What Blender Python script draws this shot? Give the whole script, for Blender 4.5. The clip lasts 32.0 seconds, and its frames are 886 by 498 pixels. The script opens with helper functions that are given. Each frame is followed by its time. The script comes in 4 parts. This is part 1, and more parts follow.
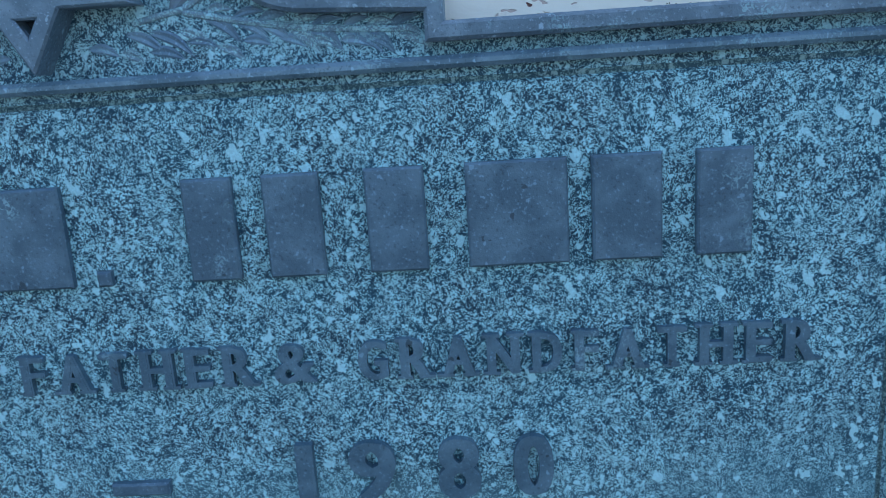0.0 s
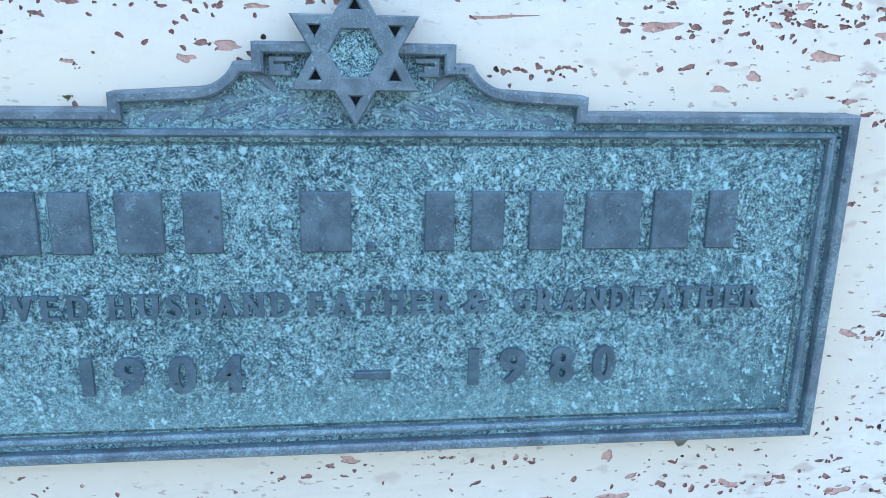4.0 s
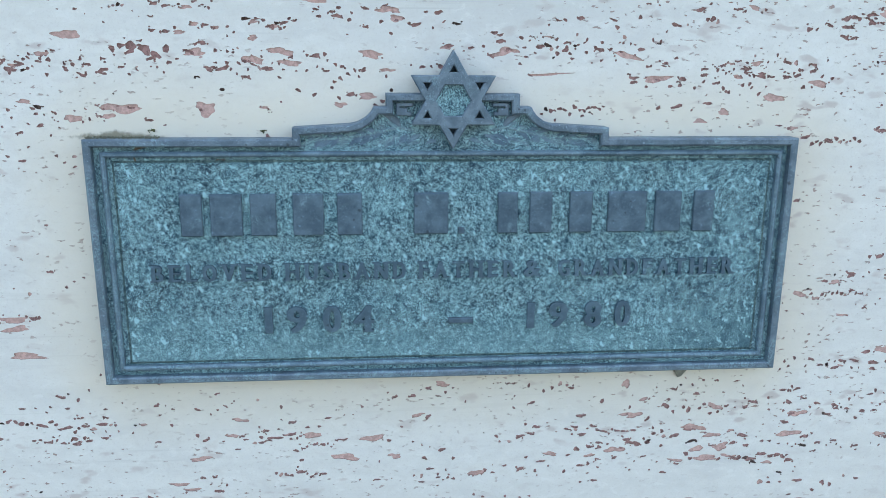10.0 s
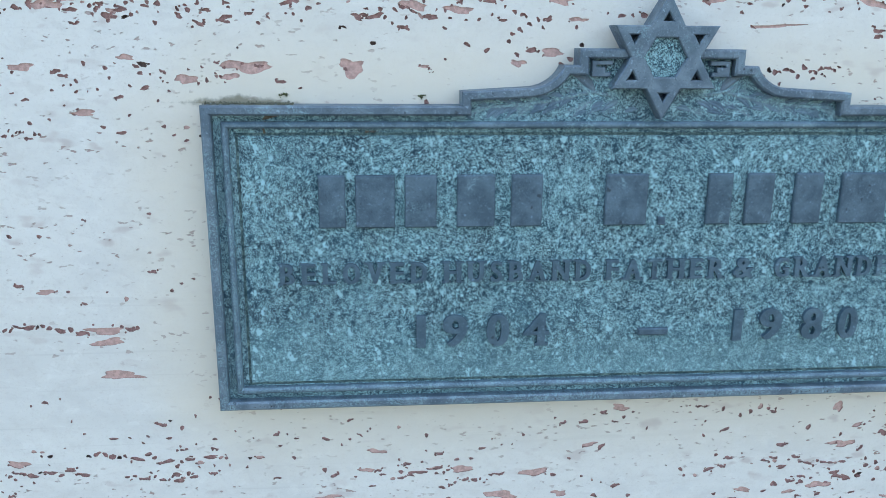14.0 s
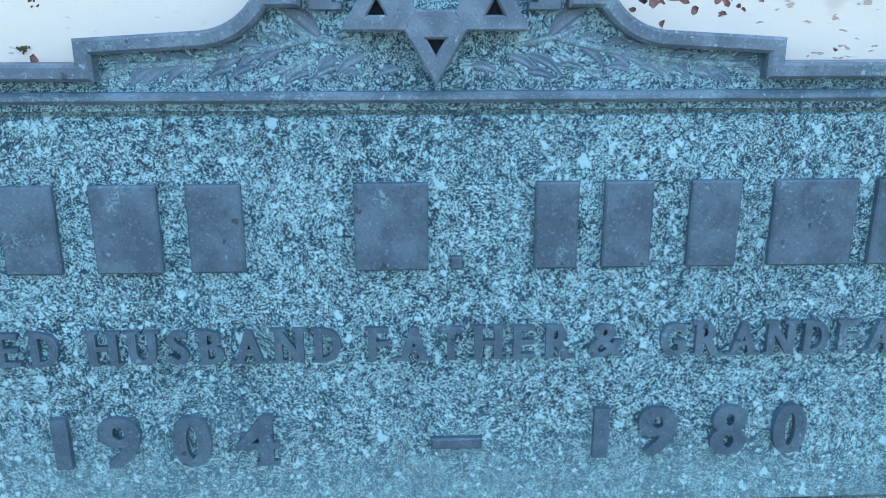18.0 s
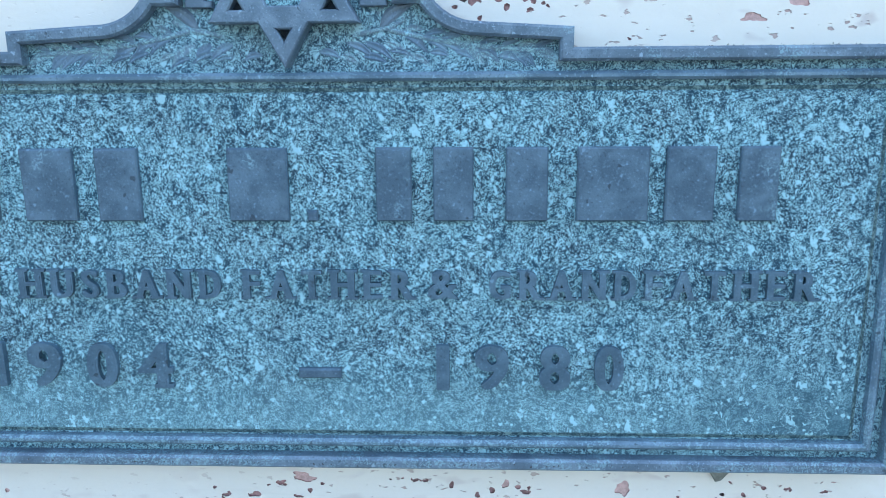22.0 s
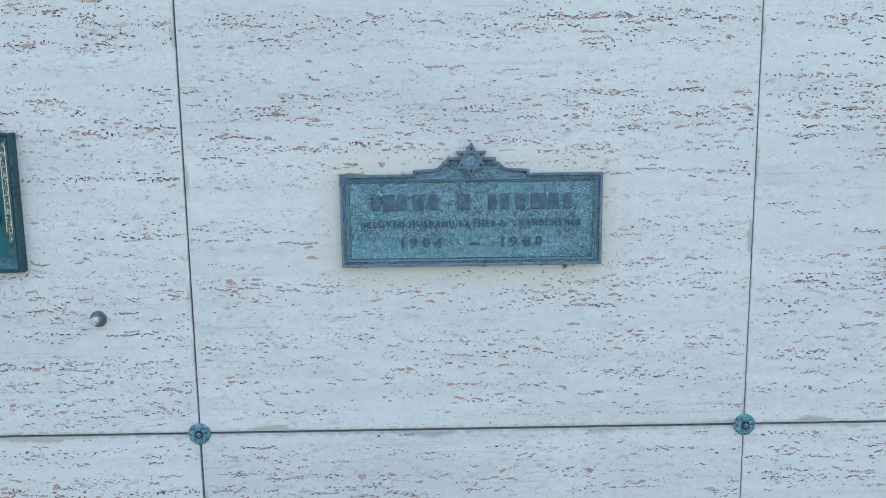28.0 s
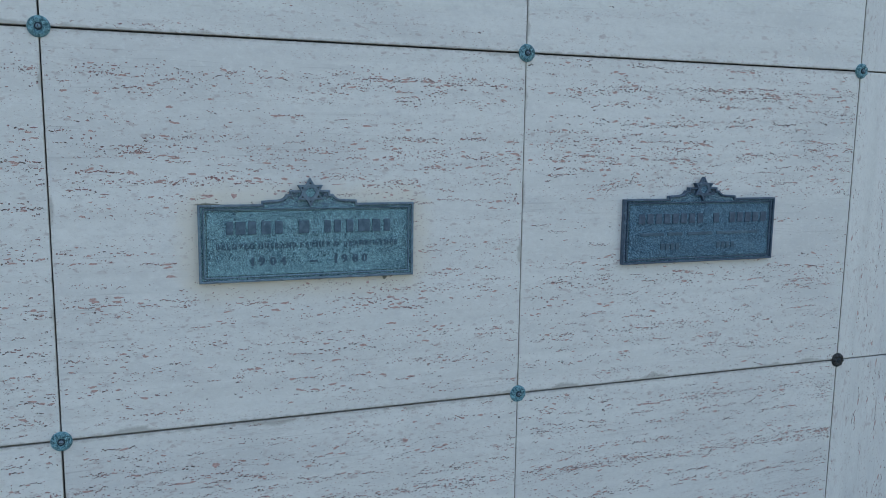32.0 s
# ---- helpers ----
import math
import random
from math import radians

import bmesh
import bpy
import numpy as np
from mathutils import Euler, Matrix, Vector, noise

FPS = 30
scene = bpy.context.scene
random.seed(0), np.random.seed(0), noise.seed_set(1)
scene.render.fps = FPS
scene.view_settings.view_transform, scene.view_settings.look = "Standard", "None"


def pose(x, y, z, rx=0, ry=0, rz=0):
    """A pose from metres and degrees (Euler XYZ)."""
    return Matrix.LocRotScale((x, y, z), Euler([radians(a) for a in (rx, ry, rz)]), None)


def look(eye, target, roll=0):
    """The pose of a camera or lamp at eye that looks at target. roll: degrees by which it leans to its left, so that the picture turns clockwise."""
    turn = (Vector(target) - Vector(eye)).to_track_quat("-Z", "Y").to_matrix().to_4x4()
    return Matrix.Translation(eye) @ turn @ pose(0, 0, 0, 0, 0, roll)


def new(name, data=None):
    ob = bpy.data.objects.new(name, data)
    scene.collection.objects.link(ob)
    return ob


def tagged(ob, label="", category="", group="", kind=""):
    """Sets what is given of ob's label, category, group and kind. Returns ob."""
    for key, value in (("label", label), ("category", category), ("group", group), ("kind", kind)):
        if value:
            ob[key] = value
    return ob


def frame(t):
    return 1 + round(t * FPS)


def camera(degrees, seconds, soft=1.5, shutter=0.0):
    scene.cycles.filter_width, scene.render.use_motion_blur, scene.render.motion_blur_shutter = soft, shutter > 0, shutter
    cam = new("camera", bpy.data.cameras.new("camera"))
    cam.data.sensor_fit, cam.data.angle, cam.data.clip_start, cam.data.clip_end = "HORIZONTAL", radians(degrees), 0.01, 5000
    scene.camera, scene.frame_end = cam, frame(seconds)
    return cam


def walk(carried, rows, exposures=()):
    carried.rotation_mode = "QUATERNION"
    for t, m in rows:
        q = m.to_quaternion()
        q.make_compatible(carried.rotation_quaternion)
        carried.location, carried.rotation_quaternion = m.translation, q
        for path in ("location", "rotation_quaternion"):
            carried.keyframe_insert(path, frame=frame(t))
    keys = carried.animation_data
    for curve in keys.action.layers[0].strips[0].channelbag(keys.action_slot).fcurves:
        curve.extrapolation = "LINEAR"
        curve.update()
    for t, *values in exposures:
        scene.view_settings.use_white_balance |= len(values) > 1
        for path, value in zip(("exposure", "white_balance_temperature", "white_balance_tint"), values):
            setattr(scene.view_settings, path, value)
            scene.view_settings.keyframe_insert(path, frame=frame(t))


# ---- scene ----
from mathutils.geometry import delaunay_2d_cdt

# ---- camera and its walk: seconds, eye, (turn to the right, tilt up, lean to the left) in degrees ----
cam = camera(58.64, 32.0, soft=0.8)
PATH = [
    (0, (0.0895, -0.1749, 1.2588), (-3.13, -13.34, -3.86)),
    (0.5, (0.0887, -0.1653, 1.2501), (-2.75, -11.09, -3.89)),
    (1, (0.0861, -0.1648, 1.2494), (-2.69, -10.91, -4.14)),
    (1.5, (0.0848, -0.1698, 1.2527), (-3.13, -11.03, -3.47)),
    (2, (0.0811, -0.1801, 1.2555), (-1.88, -11.93, -1.84)),
    (2.5, (0.0705, -0.1986, 1.2622), (1.41, -12.70, -0.15)),
    (3, (0.0445, -0.2286, 1.2775), (5.05, -13.76, 0.68)),
    (3.5, (0.0190, -0.2660, 1.2947), (6.99, -14.85, 1.04)),
    (4, (-0.0006, -0.2925, 1.2959), (6.58, -15.69, 1.16)),
    (4.5, (-0.0177, -0.3096, 1.2976), (5.61, -15.65, 1.00)),
    (6.5, (-0.0261, -0.3317, 1.3059), (3.98, -16.54, 0.52)),
    (7, (-0.0243, -0.3238, 1.3055), (4.10, -16.77, 0.59)),
    (7.5, (-0.0238, -0.3171, 1.3051), (4.25, -16.81, 0.72)),
    (8, (-0.0139, -0.3531, 1.3059), (2.44, -16.09, 0.95)),
    (8.5, (-0.0175, -0.3946, 1.3078), (1.11, -14.66, 0.35)),
    (9, (-0.0310, -0.4232, 1.3090), (3.53, -14.03, 0.24)),
    (9.5, (-0.0365, -0.4274, 1.3095), (4.41, -13.77, 0.36)),
    (10, (-0.0385, -0.4272, 1.3101), (4.62, -13.87, 0.35)),
    (10.5, (-0.0437, -0.4229, 1.3095), (4.85, -13.68, 0.24)),
    (11, (-0.0497, -0.4140, 1.3070), (5.04, -13.77, 0.13)),
    (11.5, (-0.0580, -0.4127, 1.3079), (5.50, -13.83, -0.01)),
    (12, (-0.0671, -0.4253, 1.3091), (6.01, -13.90, -0.01)),
    (12.5, (-0.0702, -0.4400, 1.3069), (6.46, -13.63, 0.00)),
    (13, (-0.0709, -0.4429, 1.3056), (6.99, -13.47, 0.25)),
    (13.5, (-0.0865, -0.4037, 1.3005), (6.83, -13.68, 0.46)),
    (14, (-0.1184, -0.3390, 1.2931), (4.75, -14.85, 0.48)),
    (14.5, (-0.1311, -0.2678, 1.2806), (5.71, -16.62, 0.45)),
    (16.5, (-0.1073, -0.2036, 1.2725), (4.35, -17.09, 0.77)),
    (17, (-0.0767, -0.2067, 1.2717), (3.49, -16.07, 0.34)),
    (17.5, (-0.0406, -0.2069, 1.2731), (2.60, -15.54, -0.08)),
    (18, (-0.0061, -0.2018, 1.2771), (2.33, -16.34, -0.06)),
    (18.5, (0.0271, -0.1997, 1.2758), (0.58, -15.57, -0.28)),
    (19, (0.0586, -0.1936, 1.2702), (0.17, -14.40, 0.16)),
    (19.5, (0.0872, -0.1911, 1.2699), (-0.99, -14.13, 0.26)),
    (20, (0.0921, -0.1906, 1.2714), (-2.11, -14.08, 0.19)),
    (20.5, (0.0874, -0.1955, 1.2683), (-2.81, -13.76, 0.00)),
    (21, (0.0807, -0.2068, 1.2644), (-3.09, -13.62, -0.05)),
    (21.5, (0.0721, -0.2225, 1.2611), (-3.24, -13.47, -0.32)),
    (22, (0.0553, -0.2476, 1.2608), (-2.38, -12.85, -0.44)),
    (22.5, (0.0254, -0.2576, 1.2572), (-0.13, -12.82, -0.52)),
    (23, (-0.0124, -0.2493, 1.2503), (1.86, -13.05, 0.02)),
    (23.5, (-0.0243, -0.2425, 1.2508), (3.43, -13.27, 0.25)),
    (24, (-0.0287, -0.2564, 1.2530), (4.18, -13.46, 0.19)),
    (24.5, (-0.0480, -0.3078, 1.2622), (4.87, -13.16, 0.19)),
    (25, (-0.0608, -0.3482, 1.2701), (6.13, -12.59, 0.19)),
    (25.5, (-0.0466, -0.3890, 1.2747), (5.99, -11.76, 0.57)),
    (26, (-0.0261, -0.4983, 1.2812), (0.08, -10.31, 0.35)),
    (26.5, (-0.0393, -0.6136, 1.2789), (-2.53, -9.24, -0.35)),
    (28.5, (-0.0553, -1.2764, 1.3574), (1.24, -8.46, -0.82)),
    (29, (-0.0092, -1.3284, 1.3746), (0.39, -8.08, -0.69)),
    (29.5, (-0.0062, -1.3492, 1.3790), (0.98, -8.27, -0.58)),
    (30, (0.0165, -1.3646, 1.3794), (5.99, -8.22, -0.25)),
    (30.5, (0.0313, -1.3756, 1.3796), (9.53, -8.10, 0.08)),
    (31, (-0.0151, -1.3766, 1.3811), (11.88, -8.09, 0.36)),
    (31.5, (-0.1573, -1.3798, 1.3827), (16.63, -7.97, 0.48)),
    (32, (-0.2489, -1.3901, 1.3800), (19.83, -7.84, 0.74)),
]
# seconds, stops, white balance
EXPOSURES = [(0.0, 1.48, 5750, 0), (1.0, 1.78, 5500, 0), (2.0, 2.08, 5550, 0), (4.0, 2.25, 6500, 0), (7.0, 2.15, 7200, 0), (8.0, 2.14, 7200, 0), (9.0, 1.97, 7200, 0), (13.0, 1.82, 7200, 0),
             (14.5, 1.92, 6950, 0), (16.5, 2.18, 6650, 0), (17.2, 2.22, 6400, 0), (19.0, 2.15, 6350, 0), (20.0, 2.12, 6500, 0), (22.0, 2.2, 6150, 0), (24.0, 2.25, 6900, 0), (25.0, 2.1, 6750, 0), (26.0, 2.0, 7000, 0), (28.5, 1.60, 6950, 0),
             (29.5, 1.35, 6950, 0), (31.0, 1.13, 6850, 0), (32.0, 1.09, 6800, 0)]
walk(cam, [(t, pose(*eye, 90 + tilt, 0, -turn) @ pose(0, 0, 0, 0, 0, lean)) for t, eye, (turn, tilt, lean) in PATH],
     exposures=EXPOSURES)

# ---- light: open shade, the sun stands behind the wall, the blue sky lights its face ----
SUN_UP, SUN_ROUND = radians(70), radians(25)
world = bpy.data.worlds.new("sky")
scene.world = world
world.use_nodes = True
wn = world.node_tree
sky = wn.nodes.new("ShaderNodeTexSky")
sky.sky_type, sky.sun_disc = "NISHITA", False
sky.sun_elevation, sky.sun_rotation = SUN_UP, SUN_ROUND
sky.air_density, sky.dust_density, sky.ozone_density = 1.0, 2.5, 1.0
wn.nodes["Background"].inputs[1].default_value = 0.15
wn.links.new(sky.outputs[0], wn.nodes["Background"].inputs[0])
sun = new("sun", bpy.data.lights.new("sun", "SUN"))
sun.data.energy, sun.data.angle, sun.data.color = 2.0, radians(0.55), (1.0, 0.95, 0.88)
to_sun = Vector((math.sin(SUN_ROUND) * math.cos(SUN_UP), math.cos(SUN_ROUND) * math.cos(SUN_UP), math.sin(SUN_UP)))
sun.matrix_world = look(to_sun * 50, (0, 0, 0))


# ---- materials ----
class Nodes:
    """Short hand for a node material."""

    def __init__(self, name):
        self.mat = bpy.data.materials.new(name)
        self.mat.use_nodes = True
        self.tree = self.mat.node_tree
        self.bsdf = self.tree.nodes["Principled BSDF"]

    def put(self, target, value):
        if isinstance(value, bpy.types.NodeSocket):
            self.tree.links.new(value, target)
        else:
            target.default_value = value

    def node(self, kind, **sockets):
        n = self.tree.nodes.new(kind)
        for key, value in sockets.items():
            self.put(n.inputs[key.replace("_", " ")], value)
        return n

    def coords(self, scale=(1, 1, 1), shift=0.0, turn=0.0):
        tc = self.tree.nodes.new("ShaderNodeTexCoord")
        m = self.tree.nodes.new("ShaderNodeMapping")
        self.put(m.inputs["Vector"], tc.outputs["Object"])
        m.inputs["Scale"].default_value = scale
        m.inputs["Location"].default_value = (shift, shift * 0.7, shift * 1.3)
        if turn:
            spin = self.tree.nodes.new("ShaderNodeMapping")
            spin.inputs["Rotation"].default_value = (0, radians(turn), 0)
            self.put(spin.inputs["Vector"], tc.outputs["Object"])
            self.put(m.inputs["Vector"], spin.outputs[0])
        return m.outputs[0]

    def rand(self, k=10.0):
        info = self.tree.nodes.new("ShaderNodeObjectInfo")
        return self.math("MULTIPLY", info.outputs["Random"], k)

    def math(self, op, a, b=0.0, c=0.0):
        n = self.tree.nodes.new("ShaderNodeMath")
        n.operation = op
        for i, v in enumerate((a, b, c)):
            self.put(n.inputs[i], v)
        return n.outputs[0]

    def noise(self, scale, vec, detail=3.0, rough=0.55, warp=0.0, w=None):
        n = self.tree.nodes.new("ShaderNodeTexNoise")
        n.noise_dimensions = "4D" if w is not None else "3D"
        self.put(n.inputs["Vector"], vec)
        if w is not None:
            self.put(n.inputs["W"], w)
        n.inputs["Scale"].default_value, n.inputs["Detail"].default_value = scale, detail
        n.inputs["Roughness"].default_value, n.inputs["Distortion"].default_value = rough, warp
        return n.outputs[0]

    def splats(self, scale, vec, reach, share, ragged=0.9, grain=2.2):
        """Scattered ragged drops: only some cells hold one, each with its own size."""
        warp = self.tree.nodes.new("ShaderNodeTexNoise")
        self.put(warp.inputs["Vector"], vec)
        warp.inputs["Scale"].default_value, warp.inputs["Detail"].default_value = scale * grain, 1.5
        off = self.tree.nodes.new("ShaderNodeVectorMath")
        off.operation = "MULTIPLY_ADD"
        self.put(off.inputs[0], warp.outputs["Color"])
        off.inputs[1].default_value = (ragged / scale,) * 3
        self.put(off.inputs[2], vec)
        v = self.tree.nodes.new("ShaderNodeTexVoronoi")
        v.inputs["Scale"].default_value = scale
        self.put(v.inputs["Vector"], off.outputs[0])
        sep = self.tree.nodes.new("ShaderNodeSeparateColor")
        self.put(sep.inputs[0], v.outputs["Color"])
        size = self.math("MULTIPLY", self.step(sep.outputs[0], share, 1.1), reach)
        return self.step(self.math("SUBTRACT", size, v.outputs["Distance"]), 0.0, 0.04)

    def step(self, value, low, high):
        n = self.tree.nodes.new("ShaderNodeMapRange")
        n.interpolation_type = "SMOOTHSTEP"
        self.put(n.inputs["Value"], value)
        n.inputs["From Min"].default_value, n.inputs["From Max"].default_value = low, high
        return n.outputs[0]

    def mix(self, fac, a, b):
        n = self.tree.nodes.new("ShaderNodeMix")
        n.data_type = "RGBA"
        self.put(n.inputs[0], fac)
        for i, v in ((6, a), (7, b)):
            self.put(n.inputs[i], v if isinstance(v, bpy.types.NodeSocket) else (*v, 1.0))
        return n.outputs[2]

    def finish(self, colour, rough=0.7, metal=0.0, height=None, depth=0.001, strength=1.0):
        self.put(self.bsdf.inputs["Base Color"], colour if isinstance(colour, bpy.types.NodeSocket) else (*colour, 1.0))
        self.put(self.bsdf.inputs["Roughness"], rough)
        self.put(self.bsdf.inputs["Metallic"], metal)
        if height is not None:
            b = self.tree.nodes.new("ShaderNodeBump")
            b.inputs["Distance"].default_value, b.inputs["Strength"].default_value = depth, strength
            self.put(b.inputs["Height"], height)
            self.put(self.bsdf.inputs["Normal"], b.outputs[0])
        return self.mat


def travertine(name, upright=False, stained=False):
    """Pale travertine with faint bedding, veils of grey and fine pores."""
    n = Nodes(name)
    w = n.rand(20)
    k = (1, 1, 0.06) if upright else (0.06, 1, 1)
    beds = n.noise(34, n.coords(k), 4, 0.6, 0.6, w)
    veil = n.noise(5, n.coords((1, 1, 0.35) if upright else (0.35, 1, 1)), 4, 0.6, 0.5, w)
    pore_c = n.coords((1, 1, 0.45) if upright else (0.45, 1, 1))
    pores = n.noise(520, pore_c, 2, 0.5, 0.0, w)
    where = n.noise(26, n.coords((1, 1, 0.1) if upright else (0.1, 1, 1)), 3, 0.6, 0.3, w)
    col = n.mix(n.step(beds, 0.35, 0.68), (0.79, 0.765, 0.735), (0.730, 0.706, 0.678))
    col = n.mix(n.step(veil, 0.48, 0.72), col, (0.675, 0.655, 0.638))
    line_c = n.coords((1, 1, 0.03) if upright else (0.03, 1, 1))
    lines = n.noise(210, line_c, 3, 0.6, 0.4, w)
    col = n.mix(n.math("MULTIPLY", n.math("MULTIPLY", n.step(lines, 0.58, 0.70), n.step(veil, 0.42, 0.6)), 0.5), col, (0.50, 0.47, 0.455))
    cloud = n.noise(42, n.coords((1, 1, 0.5) if upright else (0.5, 1, 1)), 4, 0.65, 0.4, w)
    col = n.mix(n.math("MULTIPLY", n.step(cloud, 0.50, 0.72), 0.38), col, (0.60, 0.58, 0.575))
    mottle = n.noise(150, n.coords((1, 1, 0.6) if upright else (0.6, 1, 1)), 4, 0.68, 0.6, w)
    col = n.mix(n.math("MULTIPLY", n.step(mottle, 0.50, 0.66), 0.40), col, (0.66, 0.625, 0.60))
    col = n.mix(n.math("MULTIPLY", n.step(mottle, 0.46, 0.34), 0.45), col, (0.84, 0.82, 0.795))
    grain = n.noise(900, n.coords(), 2, 0.6, 0.0, w)
    col = n.mix(n.math("MULTIPLY", n.step(grain, 0.5, 0.72), 0.20), col, (0.55, 0.5, 0.47))
    if stained:
        # cream run-off stain on the stone round the bronze plate
        sep = n.node("ShaderNodeSeparateXYZ", Vector=n.coords())
        dx = n.math("MAXIMUM", n.math("SUBTRACT", n.math("ABSOLUTE", sep.outputs[0]), 0.188), 0.0)
        dz = n.math("MAXIMUM", n.math("SUBTRACT", n.math("ABSOLUTE", n.math("ADD", sep.outputs[2], 0.012)), 0.066), 0.0)
        far = n.math("ADD", n.math("ADD", dx, dz), n.math("MULTIPLY", n.math("SUBTRACT", n.noise(30, n.coords(), 3, 0.6), 0.5), 0.03))
        col = n.mix(n.math("MULTIPLY", n.step(far, 0.055, 0.0), 0.85), col, (0.760, 0.685, 0.585))
        # brown growth on the stone over the plate's upper corner
        ux = n.math("ADD", sep.outputs[0], 0.176)
        uz = n.math("ADD", sep.outputs[2], -0.0552)
        smear = n.math("ADD", n.math("ADD", n.math("MULTIPLY", n.math("ABSOLUTE", ux), 0.10), n.math("MULTIPLY", n.math("ABSOLUTE", uz), 0.8)), n.math("MULTIPLY", n.math("SUBTRACT", n.noise(240, n.coords(), 4, 0.65), 0.5), 0.0042))
        col = n.mix(n.math("MULTIPLY", n.step(smear, 0.0032, 0.0012), 0.85), col, (0.22, 0.19, 0.13))
    speck = n.math("MULTIPLY", n.step(pores, 0.645, 0.68), n.step(where, 0.38, 0.60))
    col = n.mix(n.math("MULTIPLY", speck, 0.75), col, (0.30, 0.145, 0.12))
    hue = n.noise(120, pore_c, 2, 0.5, 0.0, w)
    blush = n.math("MULTIPLY", n.step(hue, 0.58, 0.68), n.step(where, 0.38, 0.60))
    col = n.mix(n.math("MULTIPLY", blush, 0.50), col, (0.47, 0.36, 0.34))
    if not upright:
        # brown dirt along the joints
        sep = n.node("ShaderNodeSeparateXYZ", Vector=n.coords())
        ex = n.math("SUBTRACT", 0.4180, n.math("ABSOLUTE", sep.outputs[0]))
        ez = n.math("SUBTRACT", 0.3325, n.math("ABSOLUTE", sep.outputs[2]))
        edge = n.math("ADD", n.math("MINIMUM", ex, ez), n.math("MULTIPLY", n.noise(70, n.coords(), 4, 0.65, 0.0, w), -0.016))
        edge = n.math("SUBTRACT", edge, n.math("MULTIPLY", n.step(n.noise(7, n.coords(), 2, 0.5, 0.0, w), 0.55, 0.8), 0.014))
        col = n.mix(n.math("MULTIPLY", n.step(edge, -0.002, -0.009), 0.5), col, (0.27, 0.24, 0.20))
    height = n.math("SUBTRACT", n.math("ADD", n.math("MULTIPLY", beds, 0.25), n.math("MULTIPLY", mottle, 0.35)), speck)
    return n.finish(col, 0.55, 0.0, height, 0.0006, 0.7)


def plain(name, colour, rough=0.6, metal=0.0, scale=200.0, vary=0.35, depth=0.0004):
    n = Nodes(name)
    a = n.noise(scale, n.coords(), 4, 0.65, 0.2, n.rand(9))
    b = n.noise(scale * 0.17, n.coords(), 3, 0.6, 0.2, n.rand(9))
    dark = tuple(c * (1 - vary) for c in colour)
    light = tuple(min(1, c * (1 + vary)) for c in colour)
    col = n.mix(n.step(a, 0.35, 0.65), dark, light)
    col = n.mix(n.math("MULTIPLY", n.step(b, 0.4, 0.7), 0.5), col, colour)
    return n.finish(col, rough, metal, a, depth, 0.6)


